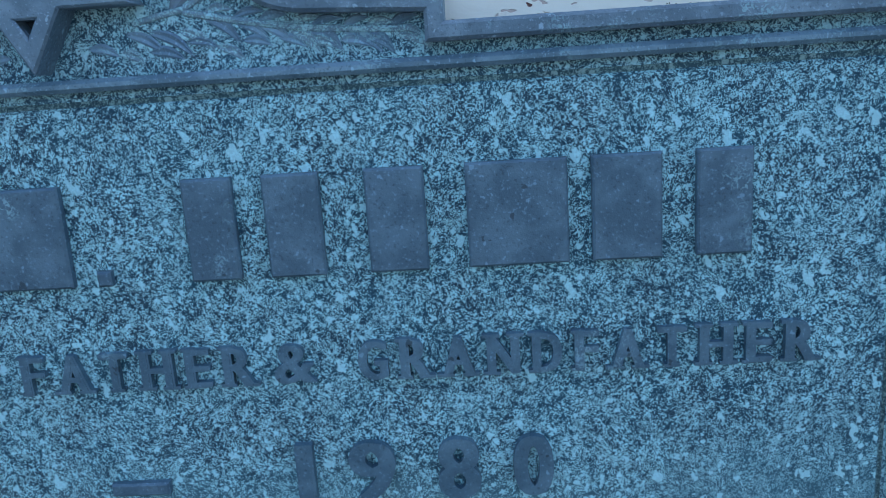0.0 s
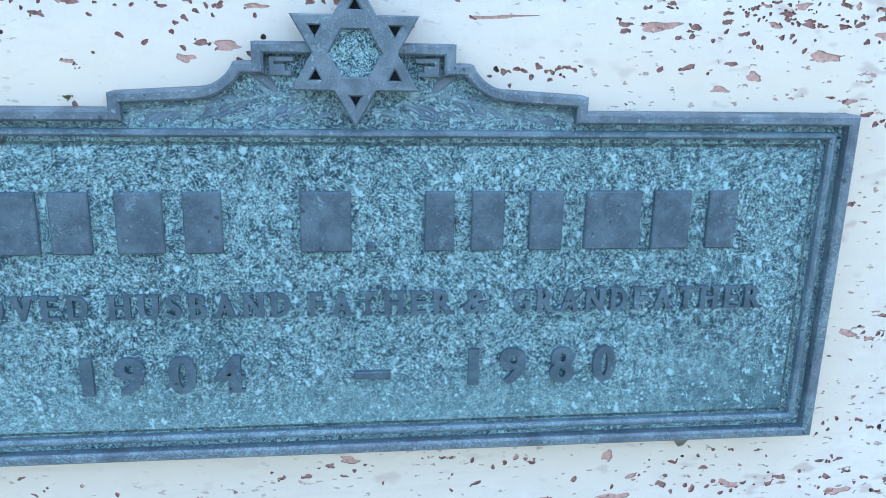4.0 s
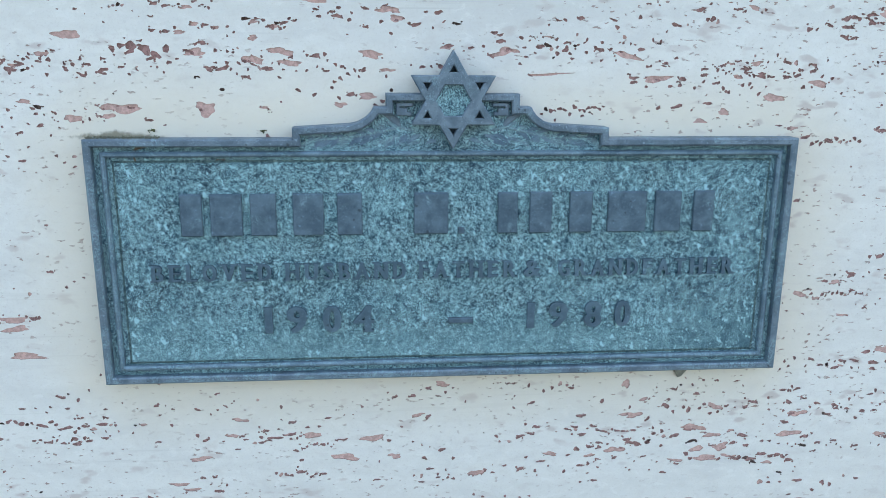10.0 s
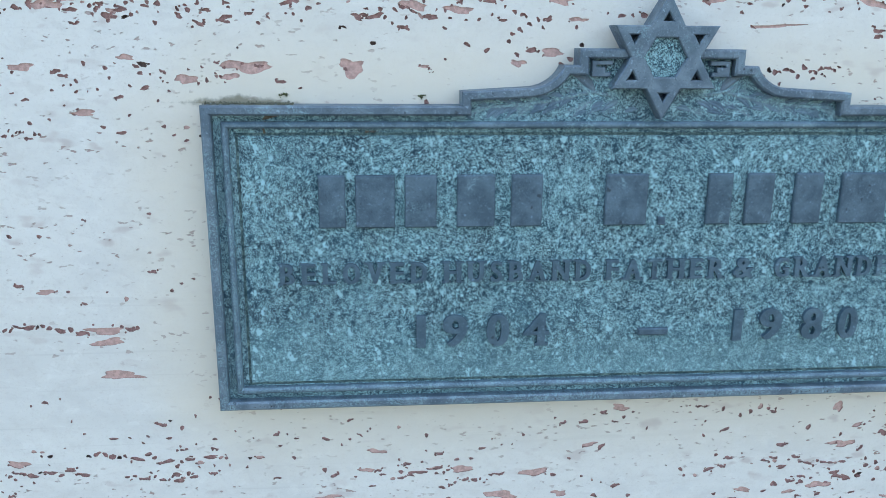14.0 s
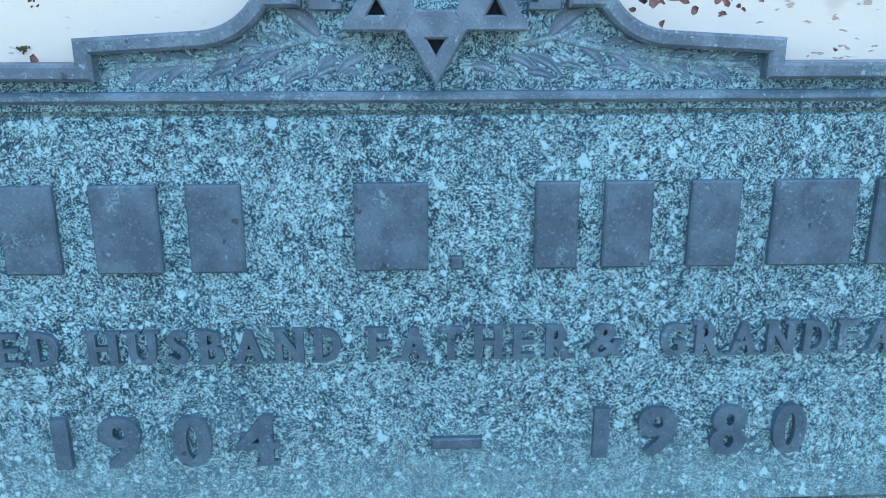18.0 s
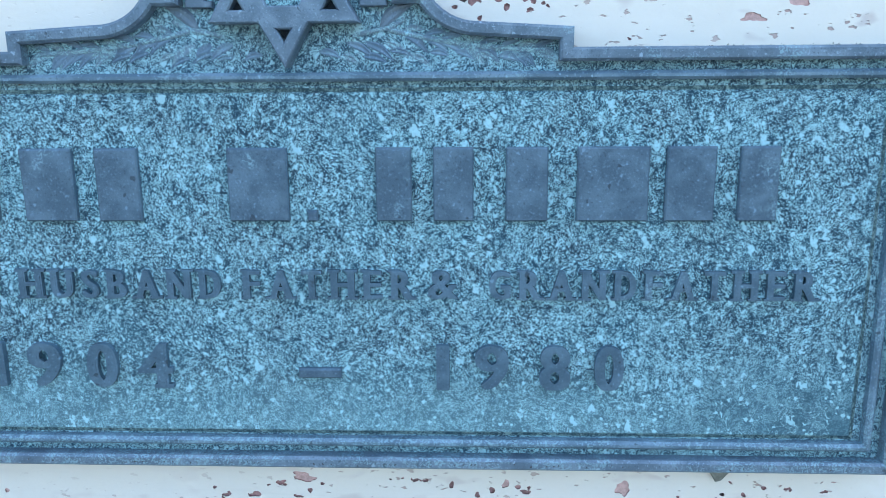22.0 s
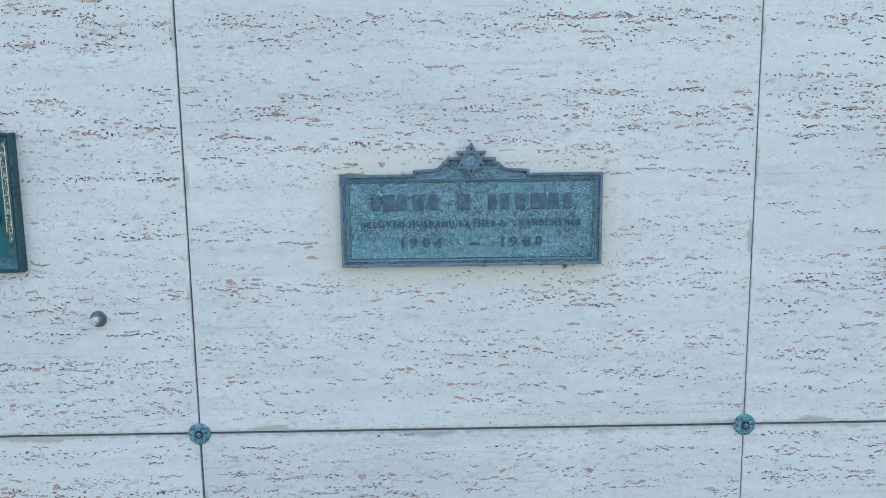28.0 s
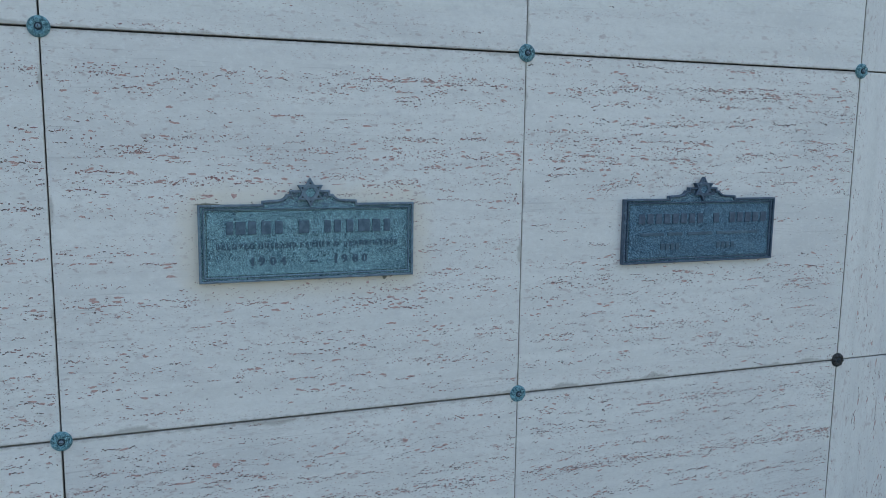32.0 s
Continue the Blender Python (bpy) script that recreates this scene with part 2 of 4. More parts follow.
def verdigris(name, dark, mid, light, cover=0.0, size=1.0, blots=1.0, field=False):
    """Cast bronze ground: dark metal under a fine crust of pale copper salts, with drops and threads of them."""
    n = Nodes(name)
    c = n.coords((1, 1, 1), 0.37)
    lean = n.coords((1.25, 1, 0.85), 0.37, 24)
    # fine broken crust in two grains
    fine = n.noise(1750 / size, c, 3.0, 0.66, 1.1)
    dust = n.noise(3600 / size, c, 1.0, 0.5, 0.5)
    zone = n.noise(26, c, 4, 0.6, 0.3)
    patch = n.noise(540 / size, c, 2, 0.5, 0.5)
    ease = n.math("ADD", n.math("MULTIPLY", n.math("SUBTRACT", zone, 0.5), 0.10), n.math("MULTIPLY", n.math("SUBTRACT", patch, 0.5), 0.30))
    f = n.step(n.math("ADD", fine, ease), 0.490 - cover, 0.522 - cover)
    d = n.step(n.math("ADD", dust, ease), 0.50 - cover, 0.58 - cover)
    # drops of salts, from wide ones down to grains
    b1 = n.splats(112 / size, lean, 0.24 * blots, 0.45, 0.60, 5.0)
    b2 = n.splats(215 / size, lean, 0.34 * blots, 0.34, 0.85, 3.4)
    b3 = n.splats(520 / size, c, 0.44 * blots, 0.45, 0.95, 2.2)
    ridge = n.math("ABSOLUTE", n.math("SUBTRACT", n.noise(380 / size, c, 2.0, 0.6, 2.2), 0.5))
    threads = n.math("MULTIPLY", n.step(ridge, 0.022, 0.011), n.step(n.noise(150, c, 2, 0.5), 0.48, 0.54))
    b = n.math("MAXIMUM", n.math("MAXIMUM", b1, b2), n.math("MAXIMUM", b3, threads))
    tone = n.noise(60, c, 3, 0.6, 0.0)
    ground = n.mix(n.step(tone, 0.35, 0.65), dark, mid)
    salts = n.mix(n.step(n.noise(420, c, 2, 0.5), 0.3, 0.7), tuple(v * 0.74 for v in light), light)
    film = tuple(0.17 * v + 0.5 * w for v, w in zip(light, mid))
    col = n.mix(n.math("MULTIPLY", d, 0.55), ground, film)
    col = n.mix(n.math("MULTIPLY", f, 0.86), col, salts)
    if field:
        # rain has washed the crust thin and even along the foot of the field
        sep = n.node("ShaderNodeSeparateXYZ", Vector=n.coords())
        rag = n.math("MULTIPLY", n.math("SUBTRACT", zone, 0.5), 0.05)
        foot = n.step(n.math("ADD", sep.outputs[2], rag), -0.022, -0.056)
        wash = tuple(0.46 * v + 0.40 * w for v, w in zip(light, mid))
        col = n.mix(n.math("MULTIPLY", foot, 0.42), col, wash)
        # darker teal towards one lower corner, with a ragged edge
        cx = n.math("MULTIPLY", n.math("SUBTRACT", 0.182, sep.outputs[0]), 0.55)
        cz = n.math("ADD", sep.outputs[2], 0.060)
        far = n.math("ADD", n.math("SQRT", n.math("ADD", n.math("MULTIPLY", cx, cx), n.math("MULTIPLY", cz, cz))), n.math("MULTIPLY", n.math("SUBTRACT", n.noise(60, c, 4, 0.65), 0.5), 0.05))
        corner_dark = n.step(far, 0.048, 0.010)
        col = n.mix(n.math("MULTIPLY", corner_dark, 0.70), col, tuple(0.06 * v + 0.9 * w for v, w in zip(light, mid)))
    pale = tuple(0.86 * v + 0.06 for v in light)
    col = n.mix(n.math("MULTIPLY", b, 0.80), col, pale)
    height = n.math("ADD", n.math("MULTIPLY", f, 0.6), n.math("MULTIPLY", b, 0.6))
    return n.finish(col, 0.62, 0.1, height, 0.0004, 0.7)


def bronze(name, colour, bloom, rough=0.5, salted=0.03, low=0.0):
    """Smooth worn bronze with a thin grey bloom and fine scratches."""
    n = Nodes(name)
    c = n.coords()
    veil = n.noise(90, c, 4, 0.6, 0.4)
    grit = n.noise(1400, c, 2, 0.6)
    rub = n.noise(420, n.coords((0.15, 1, 1)), 2, 0.6)
    col = n.mix(n.step(veil, 0.38, 0.68), colour, bloom)
    col = n.mix(n.math("MULTIPLY", n.step(grit, 0.6, 0.7), 0.45), col, tuple(min(1, v * 1.9) for v in bloom))
    col = n.mix(n.math("MULTIPLY", n.step(grit, 0.40, 0.3), 0.5), col, tuple(v * 0.45 for v in colour))
    col = n.mix(n.math("MULTIPLY", n.splats(330, c, 0.5, 0.84), 0.7), col, tuple(v * 0.3 for v in colour))
    col = n.mix(n.math("MULTIPLY", n.splats(520, n.coords((1, 1, 1), 1.7), 0.45, 0.80), 0.5), col, tuple(min(1, v * 2.2) for v in bloom))
    # pale salts, more of them where rain water runs and drips off
    where = n.noise(55, c, 3, 0.6, 0.4)
    if low:
        sep = n.node("ShaderNodeSeparateXYZ", Vector=c)
        where = n.math("ADD", where, n.math("MULTIPLY", n.step(sep.outputs[2], 0.062, 0.0), low))
    salt = n.math("MULTIPLY", n.step(n.noise(900, c, 2.2, 0.6, 1.5), 0.52, 0.56), n.step(where, 0.60 - salted, 0.72 - salted))
    col = n.mix(n.math("MULTIPLY", salt, 0.62), col, (0.28, 0.45, 0.51))
    return n.finish(col, n.math("MULTIPLY_ADD", rub, 0.25, rough - 0.12), 0.2, n.math("ADD", n.math("MULTIPLY", rub, 0.5), grit), 0.00025, 0.6)


STONE = travertine("travertine")
STONE_STAINED = travertine("travertine_stained", False, True)
STONE_UP = travertine("travertine_upright_grain", True)
FILLER = plain("pink_filler", (0.56, 0.36, 0.325), 0.85, 0, 500, 0.2)
PIT_RED = plain("pit_red_brown", (0.345, 0.195, 0.183), 0.9, 0, 600, 0.35)
PIT = plain("pit_brown", (0.17, 0.112, 0.104), 0.9, 0, 600, 0.4)
JOINT = plain("joint_shadow", (0.02, 0.018, 0.016), 0.95, 0, 120, 0.4)
GROUT = plain("pale_grout", (0.17, 0.15, 0.13), 0.95, 0, 160, 0.3)
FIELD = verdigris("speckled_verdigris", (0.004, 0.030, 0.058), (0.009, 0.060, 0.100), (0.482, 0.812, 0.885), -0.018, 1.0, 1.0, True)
CREST = verdigris("crest_verdigris", (0.007, 0.036, 0.068), (0.016, 0.066, 0.114), (0.48, 0.775, 0.85), -0.008, 0.9)
FIELD_DARK = verdigris("dark_verdigris", (0.011, 0.038, 0.076), (0.020, 0.064, 0.118), (0.25, 0.46, 0.60), -0.03)
BRONZE = bronze("blue_grey_bronze", (0.099, 0.144, 0.192), (0.178, 0.242, 0.304), 0.5, 0.03, 0.17)
LETTERS = bronze("dull_blue_bronze", (0.062, 0.106, 0.150), (0.108, 0.170, 0.228), 0.5, 0.04)
WORDS = bronze("salted_blue_bronze", (0.062, 0.112, 0.158), (0.104, 0.172, 0.230), 0.5, 0.012)
BRONZE_DARK = bronze("dull_dark_bronze", (0.055, 0.085, 0.13), (0.095, 0.14, 0.20))
LEAFY = verdigris("leaf_patina", (0.125, 0.200, 0.262), (0.195, 0.282, 0.352), (0.44, 0.70, 0.76), -0.03, 1.0, 0.8)
LEAF_RUBBED = bronze("rubbed_leaf_bronze", (0.120, 0.188, 0.258), (0.205, 0.300, 0.390), 0.55, 0.10)
GRIME = verdigris("grimy_patina", (0.012, 0.045, 0.065), (0.028, 0.072, 0.090), (0.25, 0.38, 0.37), -0.03)
BEAD_BRONZE = bronze("teal_bronze", (0.094, 0.152, 0.203), (0.168, 0.250, 0.318), 0.5, 0.05, 0.17)
# shade of star holes, screw rings and slots is put into this colour
RECESS_SHADE = plain("recess_shade_bronze", (0.028, 0.042, 0.056), 0.8, 0, 700, 0.4)
TEAL = verdigris("teal_patina", (0.02, 0.075, 0.095), (0.06, 0.18, 0.23), (0.30, 0.56, 0.63), 0.0, 2.6)
GREEN = plain("green_enamel_patina", (0.003, 0.125, 0.145), 0.38, 0.1, 90, 0.2)
GREEN_RIM = plain("green_black_bronze", (0.020, 0.070, 0.085), 0.42, 0.2, 220, 0.5)
RAIL = plain("worn_teal_patina", (0.055, 0.128, 0.150), 0.5, 0.2, 160, 0.5)
GOLD = plain("worn_gilt", (0.66, 0.58, 0.42), 0.45, 0.3, 700, 0.45)
STEEL = plain("dull_steel", (0.62, 0.63, 0.63), 0.4, 0.6, 500, 0.3)
ZINC = plain("grey_zinc", (0.20, 0.21, 0.21), 0.45, 0.5, 500, 0.4)
IRON = plain("dark_iron", (0.05, 0.05, 0.05), 0.5, 0.6, 500, 0.4)
DIRT = plain("dried_dirt", (0.15, 0.125, 0.10), 0.95, 0, 900, 0.5)
LICHEN = plain("olive_lichen", (0.17, 0.165, 0.12), 0.95, 0, 1200, 0.4, 0.001)
MOSS = plain("dark_moss", (0.10, 0.10, 0.045), 0.95, 0, 1500, 0.5, 0.001)
RUST = plain("brown_rust", (0.26, 0.13, 0.08), 0.9, 0, 900, 0.45)
GROUND_DARK = plain("dark_unseen_ground", (0.10, 0.10, 0.095), 0.85, 0, 30, 0.2)


# ---- mesh helpers: shapes lie in the wall's plane as (x, z), y points into the wall ----
def part(name, bm, material, parent, label=""):
    me = bpy.data.meshes.new(name)
    bmesh.ops.recalc_face_normals(bm, faces=bm.faces)
    bm.to_mesh(me)
    bm.free()
    for m in material if isinstance(material, (list, tuple)) else [material]:
        me.materials.append(m)
    ob = new(name, me)
    ob.parent = parent
    return tagged(ob, label) if label else ob


def thing(name, x, z, label, category, group="", kind="", y=0.0):
    e = new(name)
    e.empty_display_size = 0.02
    e.location = (x, y, z)
    return tagged(e, label, category, group, kind)


def area(poly):
    return sum(a[0] * b[1] - b[0] * a[1] for a, b in zip(poly, poly[1:] + poly[:1])) / 2


def offset(poly, d):
    """The outline moved inwards by d, with mitred corners."""
    s = 1 if area(poly) > 0 else -1
    out = []
    for i, p in enumerate(poly):
        a, b = Vector(poly[i - 1]), Vector(poly[(i + 1) % len(poly)])
        p = Vector(p)
        u, v = (p - a).normalized(), (b - p).normalized()
        n1, n2 = Vector((-u.y, u.x)) * s, Vector((-v.y, v.x)) * s
        m = n1 + n2
        m = m / max(0.25, m.length_squared / 2) if m.length > 1e-6 else n1
        out.append(tuple(p + m * d))
    return out


def relief(outer, holes, back, front, chamfer, bm=None):
    """A raised plate with chamfered edges: back and front are y, front being nearer to the viewer."""
    bm = bm or bmesh.new()
    loops = [loop if area(loop) > 0 else loop[::-1] for loop in (outer, *holes)]
    tops = [offset(loop, -chamfer if k else chamfer) for k, loop in enumerate(loops)]
    verts, shapes = [], []
    for loop in tops:
        shapes.append(list(range(len(verts), len(verts) + len(loop))))
        verts += [Vector(p) for p in loop]
    v, _, f, ov, _, of = delaunay_2d_cdt(verts, [], shapes, 1, 1e-7)
    f = [face for face, old in zip(f, of) if list(old) == [0]]
    made = [bm.verts.new((p[0], front, p[1])) for p in v]
    at = {}
    for i, old in enumerate(ov):
        for o in old:
            at[o] = made[i]
    for face in f:
        bm.faces.new([made[i] for i in face])
    k = 0
    for loop, top in zip(loops, tops):
        n = len(loop)
        mid = [bm.verts.new((p[0], front + chamfer, p[1])) for p in loop]
        low = [bm.verts.new((p[0], back, p[1])) for p in loop]
        for i in range(n):
            j = (i + 1) % n
            a, b = at[k + i], at[k + j]
            if a is not b:
                bm.faces.new((a, b, mid[j], mid[i]))
            bm.faces.new((mid[i], mid[j], low[j], low[i]))
        k += n
    return bm


def rect(x0, z0, x1, z1):
    return [(x0, z0), (x1, z0), (x1, z1), (x0, z1)]


def ngon(cx, cz, r, n, turn=90.0, squash=1.0):
    return [(cx + r * math.cos(radians(turn) + 2 * math.pi * i / n), cz + squash * r * math.sin(radians(turn) + 2 * math.pi * i / n)) for i in range(n)]


def box(bm, x0, x1, y0, y1, z0, z1):
    v = [bm.verts.new((x, y, z)) for x in (x0, x1) for y in (y0, y1) for z in (z0, z1)]
    for f in ((0, 1, 3, 2), (4, 6, 7, 5), (0, 4, 5, 1), (2, 3, 7, 6), (0, 2, 6, 4), (1, 5, 7, 3)):
        bm.faces.new([v[i] for i in f])
    return bm


def dome(bm, cx, cz, rings, n, lobes=0, lobe=0.0, twist=0.0):
    """A turned boss: rings of (radius, y); lobes wave its height and rim."""
    prev = None
    for k, (r, y) in enumerate(rings):
        if r <= 0:
            tip = bm.verts.new((cx, y, cz))
            for i in range(n):
                bm.faces.new((prev[i], prev[(i + 1) % n], tip))
            return bm
        ring = []
        for i in range(n):
            a = 2 * math.pi * i / n
            wave = math.cos(lobes * a + twist) if lobes else 0.0
            rr = r * (1 + 0.05 * wave * (1 if lobe else 0))
            ring.append(bm.verts.new((cx + rr * math.cos(a), y - lobe * wave * r, cz + rr * math.sin(a))))
        if prev:
            for i in range(n):
                bm.faces.new((prev[i], prev[(i + 1) % n], ring[(i + 1) % n], ring[i]))
        prev = ring
    bm.faces.new(prev)
    return bm


# ---- letters ----
GLYPHS = {}
STEMS = {"H": ("be", "be"), "A": ("ae", ""), "B": ("b", "b"), "E": ("b", "b"), "F": ("b", "b"), "L": ("b", "b"), "V": ("", "ae"), "D": ("b", "b"),
         "U": ("", "be"), "N": ("b", "be"), "T": ("c", ""), "R": ("be", "b"), "4": ("d", "")}
SPOT = {"a": 0.08, "b": 0.13, "c": 0.5, "d": 0.72, "e": 0.88}


def glyph(ch):
    """The built-in font's character as triangles in a unit square."""
    if ch not in GLYPHS:
        curve = bpy.data.curves.new("glyph", "FONT")
        curve.body, curve.offset, curve.resolution_u = ch, (0.0 if ch in "4&" else 0.004), 4
        ob = new("glyph", curve)
        me = bpy.data.meshes.new_from_object(ob.evaluated_get(bpy.context.evaluated_depsgraph_get()))
        co = np.array([v.co[:2] for v in me.vertices])
        lo, hi = co.min(0), co.max(0)
        GLYPHS[ch] = ((co - lo) / (hi - lo), [tuple(p.vertices) for p in me.polygons])
        bpy.data.objects.remove(ob)
        bpy.data.meshes.remove(me)
        bpy.data.curves.remove(curve)
    return GLYPHS[ch]


def letter(ch, x0, x1, z0, z1, back, front):
    """A cast character: thick uprights, thinner level strokes and slab feet."""
    co, faces = glyph(ch)
    w, h = x1 - x0, z1 - z0
    bm = bmesh.new()
    fat = min(0.075 * w, 0.055 * h) if ch != "1" else 0.02 * w
    for k, push in enumerate((-1, 0, 1)):
        face = front + 0.00003 * abs(push) * (k + 1)
        at = x0 + fat * (1 + push)
        trim = 0.00004 * k
        spots = [(at + a * (w - 2 * fat), z0 + trim + b * (h - 2.7 * trim)) for a, b in co]
        top = [bm.verts.new((x, face, z)) for x, z in spots]
        low = [bm.verts.new((x, back, z)) for x, z in spots]
        count = {}
        for f in faces:
            bm.faces.new([top[i] for i in f])
            for a, b in zip(f, f[1:] + f[:1]):
                count[frozenset((a, b))] = count.get(frozenset((a, b)), 0) + 1
        for e, times in count.items():
            if times == 1:
                a, b = e
                bm.faces.new((top[a], top[b], low[b], low[a]))
    below, above = STEMS.get(ch, ("", ""))
    sw, sh = min(0.265 * w, 0.25 * h), 0.085 * h
    for names, z in ((below, z0 - 0.00018), (above, z1 - sh + 0.00018)):
        for s in names:
            x = x0 + SPOT[s] * w
            box(bm, x - sw, x + sw, front + 0.00012, back, z, z + sh)
    return bm


WIDTHS = dict(B=0.86, E=0.82, L=0.78, O=1.0, V=0.98, D=0.96, H=1.06, U=1.0, S=0.76, A=1.04, N=1.06, F=0.78, T=0.92, R=0.98, G=0.98)


def word(text, x0, x1, z0, z1, back, front, material, parent):
    gap = 0.40
    unit = (x1 - x0) / (sum(WIDTHS[c] for c in text) + gap * (len(text) - 1))
    for c in text:
        part("letter", letter(c, x0, x0 + WIDTHS[c] * unit, z0, z1, back, front), material, parent)
        x0 += (WIDTHS[c] + gap) * unit


# ---- the bronze plaques ----
PLATE, LEDGE, BEAD, RIM, STAR = -0.0070, -0.0082, -0.0104, -0.0118, -0.0142
HALF, LOW, TOP = 0.190, -0.0675, 0.0668


def outline():
    """Right half of the outline from the middle of the top edge, then mirrored."""
    right = [(0.0352, 0.0902), (0.0352, 0.0834), (0.0415, 0.0834)]
    for i in range(1, 9):
        a = i / 8
        right.append((0.0415 + 0.0155 * a ** 1.25 + 0.0, 0.0834 - 0.0092 * (1 - (1 - a) ** 2.1)))
    right += [(0.0838, 0.0726), (0.0838, TOP), (HALF, TOP), (HALF, LOW)]
    return [(-x, z) for x, z in reversed(right)] + right


def hexagram(r, cz):
    return [(rr * math.cos(a), cz + rr * math.sin(a)) for i in range(12) for rr, a in [((r, r / math.sqrt(3))[i % 2], math.pi / 2 + math.pi * i / 6)]]


def leaf(x, z, length, width, turn, base, lift):
    """A small relief leaf with a raised midrib, rising from the ground of the plaque."""
    bm = bmesh.new()
    n = 7
    rows = []
    c, s = math.cos(radians(turn)), math.sin(radians(turn))
    for i in range(n):
        u = i / (n - 1)
        half = width / 2 * math.sin(math.pi * min(1, u ** 0.8)) + 0.00005
        bend = 0.12 * length * math.sin(math.pi * u)
        row = []
        for side, up in ((-1, 0), (-0.45, 0.8), (0, 0.55), (0.45, 1.0), (1, 0)):
            a, b = u * length, bend + side * half
            row.append(bm.verts.new((x + a * c - b * s, base + 0.0003 - lift * up * (0.35 + 0.65 * math.sin(math.pi * u)), z + a * s + b * c)))
        rows.append(row)
    for p, q in zip(rows, rows[1:]):
        for i in range(4):
            bm.faces.new((p[i], p[i + 1], q[i + 1], q[i]))
    bm.faces.new([r[0] for r in rows] + [r[4] for r in reversed(rows)])
    return bm


def tube(points, radius, base, flat=1.0):
    """A half-round stem through (x, z) points."""
    bm = bmesh.new()
    prev = None
    for i, p in enumerate(points):
        a, b = Vector(points[max(0, i - 1)]), Vector(points[min(len(points) - 1, i + 1)])
        d = (b - a).normalized()
        ring = [bm.verts.new((p[0] - d.y * radius * math.cos(k), base - flat * radius * math.sin(k), p[1] + d.x * radius * math.cos(k))) for k in (0, 0.8, math.pi / 2, 2.34, math.pi)]
        if prev:
            for k in range(4):
                bm.faces.new((prev[k], prev[k + 1], ring[k + 1], ring[k]))
        else:
            bm.faces.new(ring)
        prev = ring
    bm.faces.new(prev)
    return bm


def spray(parent, side, metal, material, rng):
    """Laurel spray beside the star: a bent stem, hanging leaves below it and short ones above."""

    def add(x, z, length, width, turn, lift, m=material):
        bm = leaf(x, z, length, width, turn, PLATE, lift)
        if side < 0:
            bmesh.ops.scale(bm, vec=(-1, 1, 1), verts=bm.verts)
        part("leaf", bm, m, parent)

    def along(u):
        return 0.0300 + 0.0470 * u, 0.0722 - 0.0062 * u - 0.0014 * math.sin(math.pi * u)

    part("stem", tube([(side * x, z) for x, z in map(along, (0, 0.2, 0.4, 0.6, 0.8, 1.0))], 0.0008, PLATE), material, parent)
    part("stem", tube([(side * x, z) for x, z in ((0.0190, 0.0706), (0.0240, 0.0716), (0.0300, 0.0728), (0.0345, 0.0752))], 0.0007, PLATE), material, parent)
    add(0.0270, 0.0724, 0.0125, 0.0050, 34, 0.0010, metal)
    add(0.0258, 0.0756, 0.0080, 0.0015, 40, 0.0007)
    for i in range(11):
        u = -0.28 + 0.118 * i + rng.uniform(-0.02, 0.02)
        x, z = along(max(0, u))
        x, z = (x + 0.048 * min(0, u), z - 0.0035) if u < 0 else (x, z - 0.0002)
        turn = rng.uniform(-46, -24)
        length = min(rng.uniform(0.0090, 0.0120), (z - 0.0606) / math.sin(radians(-turn)))
        add(x, z, length, rng.uniform(0.0030, 0.0042), turn, 0.0008, material if i % 4 == 2 else LEAF_RUBBED)
        if u > 0.05:
            add(x + 0.0008, z + 0.0004, rng.uniform(0.0060, 0.0082), rng.uniform(0.0020, 0.0028), rng.uniform(2, 18), 0.0009, material if i % 3 == 0 else LEAF_RUBBED)
    for i in range(11):
        x = 0.0090 + 0.0065 * i + rng.uniform(-0.0012, 0.0012)
        turn = rng.uniform(-34, -10)
        add(x, 0.0655 + rng.uniform(-0.0010, 0.0008), rng.uniform(0.0062, 0.0084), rng.uniform(0.0024, 0.0034), turn, 0.0009, material if i % 3 == 1 else LEAF_RUBBED)


def scroll(parent, side, material):
    """Small key-pattern hook beside the star."""
    t = 0.0019
    x0, x1, z0, z1 = 0.0205, 0.0296, 0.0788, 0.0854
    shape = [(x0 + 0.0012, z0), (x1, z0), (x1, z1), (x0 + 0.0004, z1), (x0 + 0.0004, z1 - t), (x1 - t, z1 - t), (x1 - t, z0 + 2.1 * t),
             (x0 + 0.0034, z0 + 2.1 * t), (x0 + 0.0034, z0 + t), (x0 + 0.0012, z0 + t)]
    part("key_hook", relief([(side * x, z) for x, z in shape], [], PLATE + 0.0004, PLATE - 0.0030, 0.0003), material, parent)


